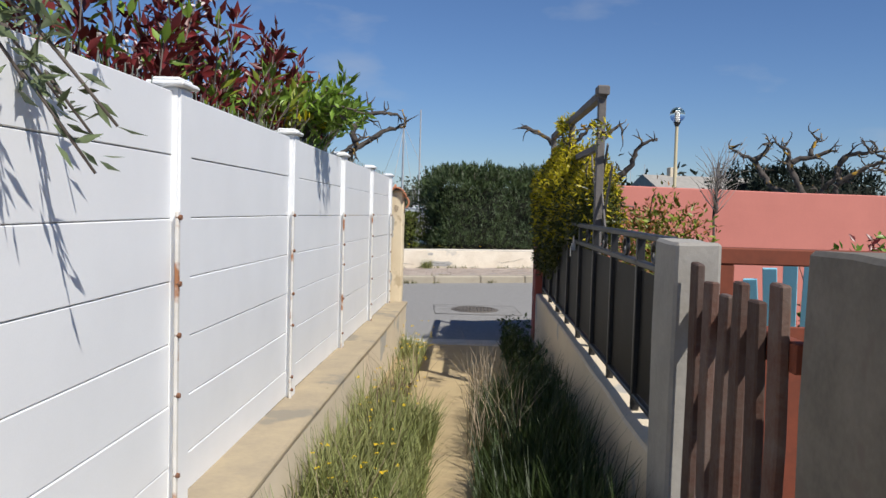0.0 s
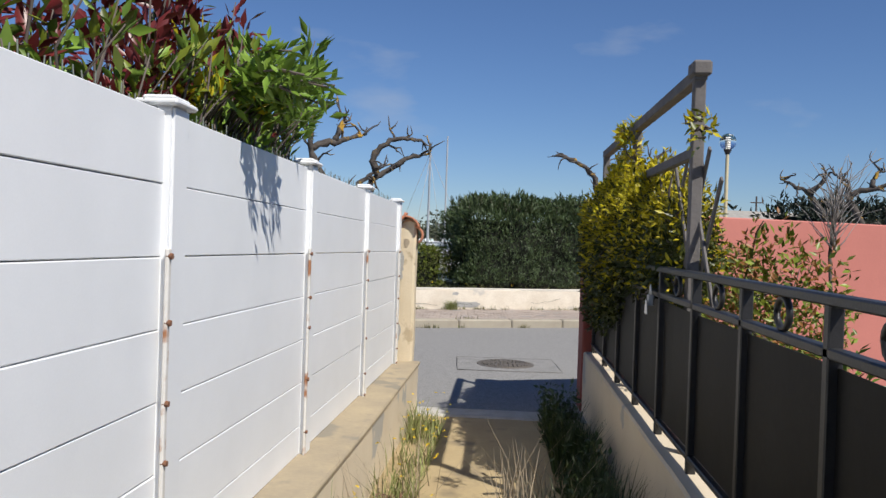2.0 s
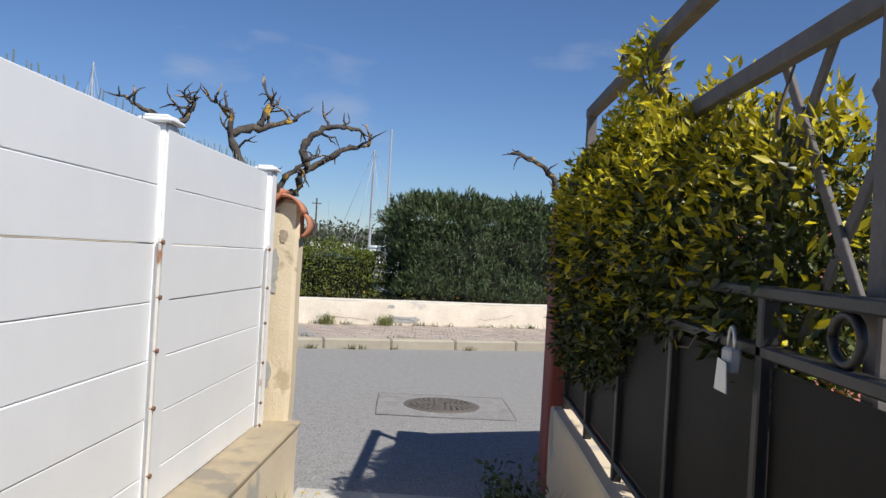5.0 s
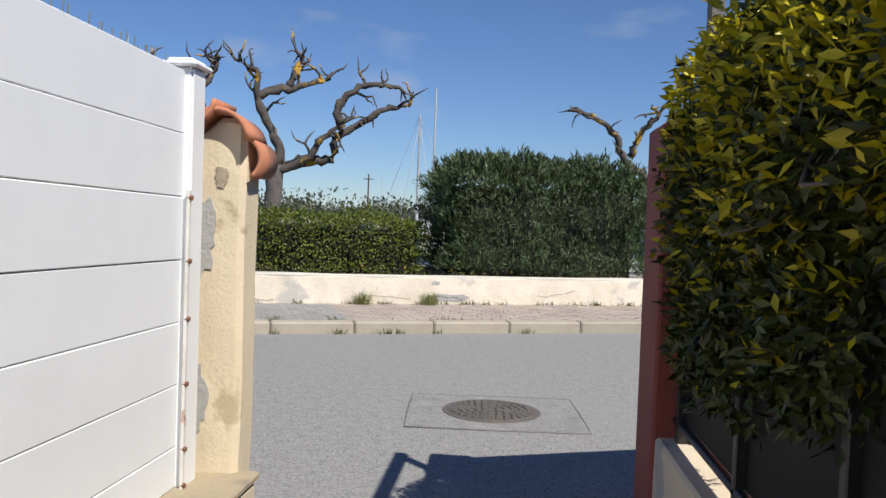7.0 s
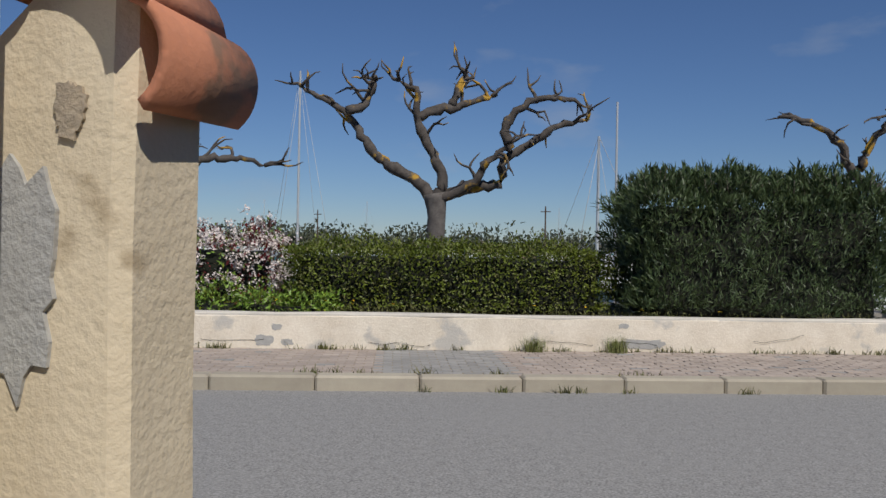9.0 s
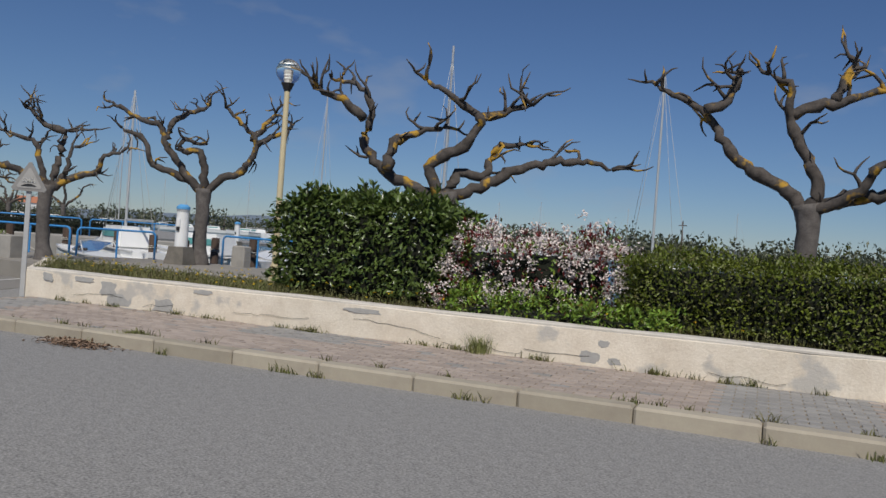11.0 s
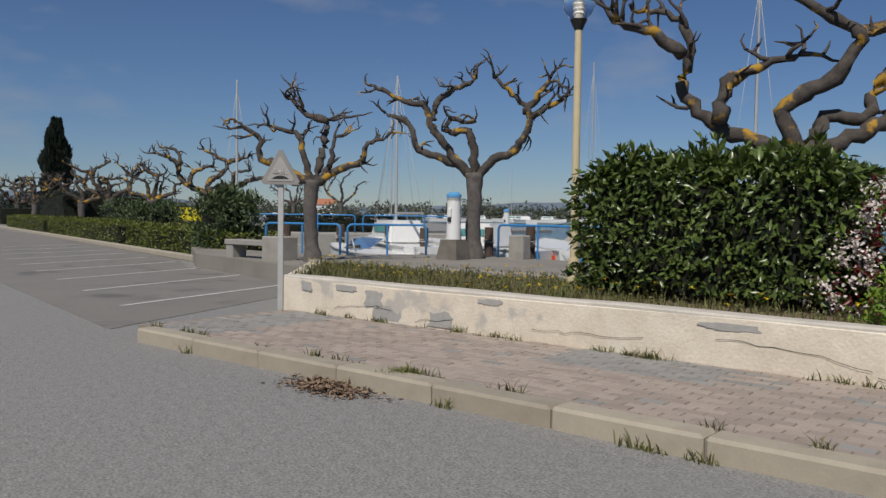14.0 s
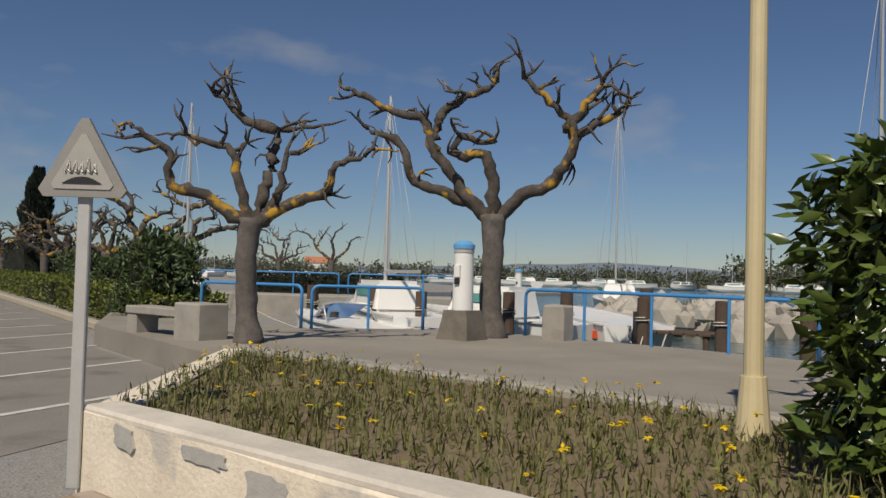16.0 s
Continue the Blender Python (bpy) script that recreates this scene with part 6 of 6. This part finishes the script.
hedge((15.5, 37.5, -0.1), 20, (7.0, 3.0, 3.4), L_DARK, 6000, 0.3, 0.1, "dark spreading pine beyond the pink wall", 105, lumps=0.9, name="pine_clump", sprigs=30)
wood("far_woods_left", -100, -82, 100, 160, 60, 2.0, 4.0, L_DARK, "dark trees behind the parking", 103, 0.9)
rng = np.random.default_rng(104)
V, F = [], []
m = 120
for i in range(m):
    b = radians(-95 + 150 * i / (m - 1))
    h = 22 + 38 * max(0, noise.noise((i * 0.07, 1, 0)) + 0.25) + 6 * noise.noise((i * 0.4, 2, 0))
    for dist, z in ((1900, -2), (2200, h), (2600, -2)):
        V.append((dist * math.sin(b), dist * math.cos(b), z))
for i in range(m - 1):
    for j in (0, 1):
        a = i * 3 + j
        F.append((a, a + 1, a + 4, a + 3))
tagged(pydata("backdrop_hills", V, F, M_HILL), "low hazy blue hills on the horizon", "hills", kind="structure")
for k, (x, y, h) in enumerate(((-1.3, 24.5, 4.6), (-20, 120, 8), (15, 110, 8), (-60, 130, 8), (-95, 120, 8), (30, 100, 8))):
    p = thing("utility_pole" if k else "flag_pole", (x, y, -0.6 if k == 0 else -0.7), 0, "thin pale pole beside the basin" if k == 0 else "distant wooden utility pole", "pole")
    part("shaft", cyl(0.03 if k == 0 else 0.14, 0.022 if k == 0 else 0.1, 0, h + 0.5, seg=8), M_MAST if k == 0 else M_PILE, p)
    if k:
        part("crossarm", box(-0.7, -0.05, h - 0.3, 0.7, 0.05, h - 0.18, 0.01), M_PILE, p)
hs = thing("house", (18.5, 64.0, 0.0), 15, "low pale house with blue shutters beyond the basin", "house")
part("wall", box(-5, -3, -1, 5, 3, 3.0, 0.02), M_STUCCO, hs)
bm = bmesh.new()
v = [bm.verts.new(p) for p in ((-5.4, -3.4, 2.95), (5.4, -3.4, 2.95), (5.4, 3.4, 2.95), (-5.4, 3.4, 2.95), (-5.4, 0, 4.4), (5.4, 0, 4.4))]
for f in ((0, 1, 5, 4), (3, 4, 5, 2), (0, 4, 3), (1, 2, 5), (0, 3, 2, 1)):
    bm.faces.new([v[i] for i in f])
part("roof", bm, M_CONC, hs)
part("chimney", box(-3.2, -0.3, 3.6, -2.6, 0.3, 5.0, 0.02), M_STUCCO, hs)
for x in (-3.5, -1.0, 1.8):
    part("shutter", box(x - 0.6, -3.05, 0.4, x + 0.6, -2.98, 2.1, 0.02), mat("blue_shutter", (0.10, 0.24, 0.5), rough=0.7, bump=0.1), hs, "blue shutters")
fh = thing("house", (-290, 117, 0.0), 70, "small white house on the far shore", "house")
part("wall", box(-5, -4, -0.6, 5, 4, 5.0, 0.02), M_BOAT, fh)
bm = bmesh.new()
v = [bm.verts.new(p) for p in ((-5.4, -4.4, 4.95), (5.4, -4.4, 4.95), (5.4, 4.4, 4.95), (-5.4, 4.4, 4.95), (-5.4, 0, 7.2), (5.4, 0, 7.2))]
for f in ((0, 1, 5, 4), (3, 4, 5, 2), (0, 4, 3), (1, 2, 5), (0, 3, 2, 1)):
    bm.faces.new([v[i] for i in f])
part("roof", bm, M_TILE, fh)
for x in (-3, 0, 3):
    part("window", box(x - 0.5, -4.04, 1.5, x + 0.5, -3.98, 3.0, 0.01), M_BLACK, fh)


# ---- pavers of the pavement, last ----
def paver_mesh(name, material):
    b = box(-0.0965, -0.0475, -0.02, 0.0965, 0.0475, 0.006, 0.004)
    me = bpy.data.meshes.new(name)
    b.to_mesh(me)
    b.free()
    me.materials.append(material)
    return me


me_p = paver_mesh("paver", M_PAVER)
stencil = np.array([(-0.0965, -0.0475, -0.01), (0.0965, -0.0475, -0.01), (0.0965, 0.0475, -0.01), (-0.0965, 0.0475, -0.01), (-0.0925, -0.0435, 0.006), (0.0925, -0.0435, 0.006), (0.0925, 0.0435, 0.006), (-0.0925, 0.0435, 0.006)])
quads = ((4, 5, 6, 7), (0, 1, 5, 4), (1, 2, 6, 5), (2, 3, 7, 6), (3, 0, 4, 7))
VP, FP, VG, FG = [], [], [], []
rng = np.random.default_rng(111)
rows = int((WALL_V - KERB_V - 0.24) / 0.1)
for r in range(rows):
    v = KERB_V + 0.275 + 0.1 * r
    for i in range(-38, 90):
        u = 0.2 * i + (0.1 if r % 2 else 0.0)
        if u < -6.9:
            continue
        z = 0.118 + rng.uniform(-0.004, 0.004)
        grey = (2.75 < u < 4.15) or (-2.9 < u < -1.3 and r > 11) or (-6.9 < u < -5.9) or rng.random() < 0.03
        if -4.0 <= u <= -1.9 and r < 14 and not grey and v < 15.9:
            ob = new("paver", me_p)
            ob.parent = pave
            ob.matrix_world = Matrix.Translation(W(u, v, z)) @ ROADWAY @ pose(0, 0, 0, rng.uniform(-1, 1), rng.uniform(-1, 1), rng.uniform(-1.2, 1.2))
            continue
        a = rng.uniform(-0.02, 0.02)
        cs, sn = math.cos(radians(ANG) + a), math.sin(radians(ANG) + a)
        o = W(u, v, z)
        q = np.column_stack([stencil[:, 0] * cs - stencil[:, 1] * sn + o.x, stencil[:, 0] * sn + stencil[:, 1] * cs + o.y, stencil[:, 2] + o.z])
        V, F = (VG, FG) if grey else (VP, FP)
        n0 = len(V)
        V.extend(q)
        F.extend(tuple(x + n0 for x in f) for f in quads)
tagged(pydata("paver_field", VP, FP, M_PAVER_J, pave), kind="stuff")
tagged(pydata("grey_paver_field", VG, FG, M_PAVER_G, pave), kind="stuff")
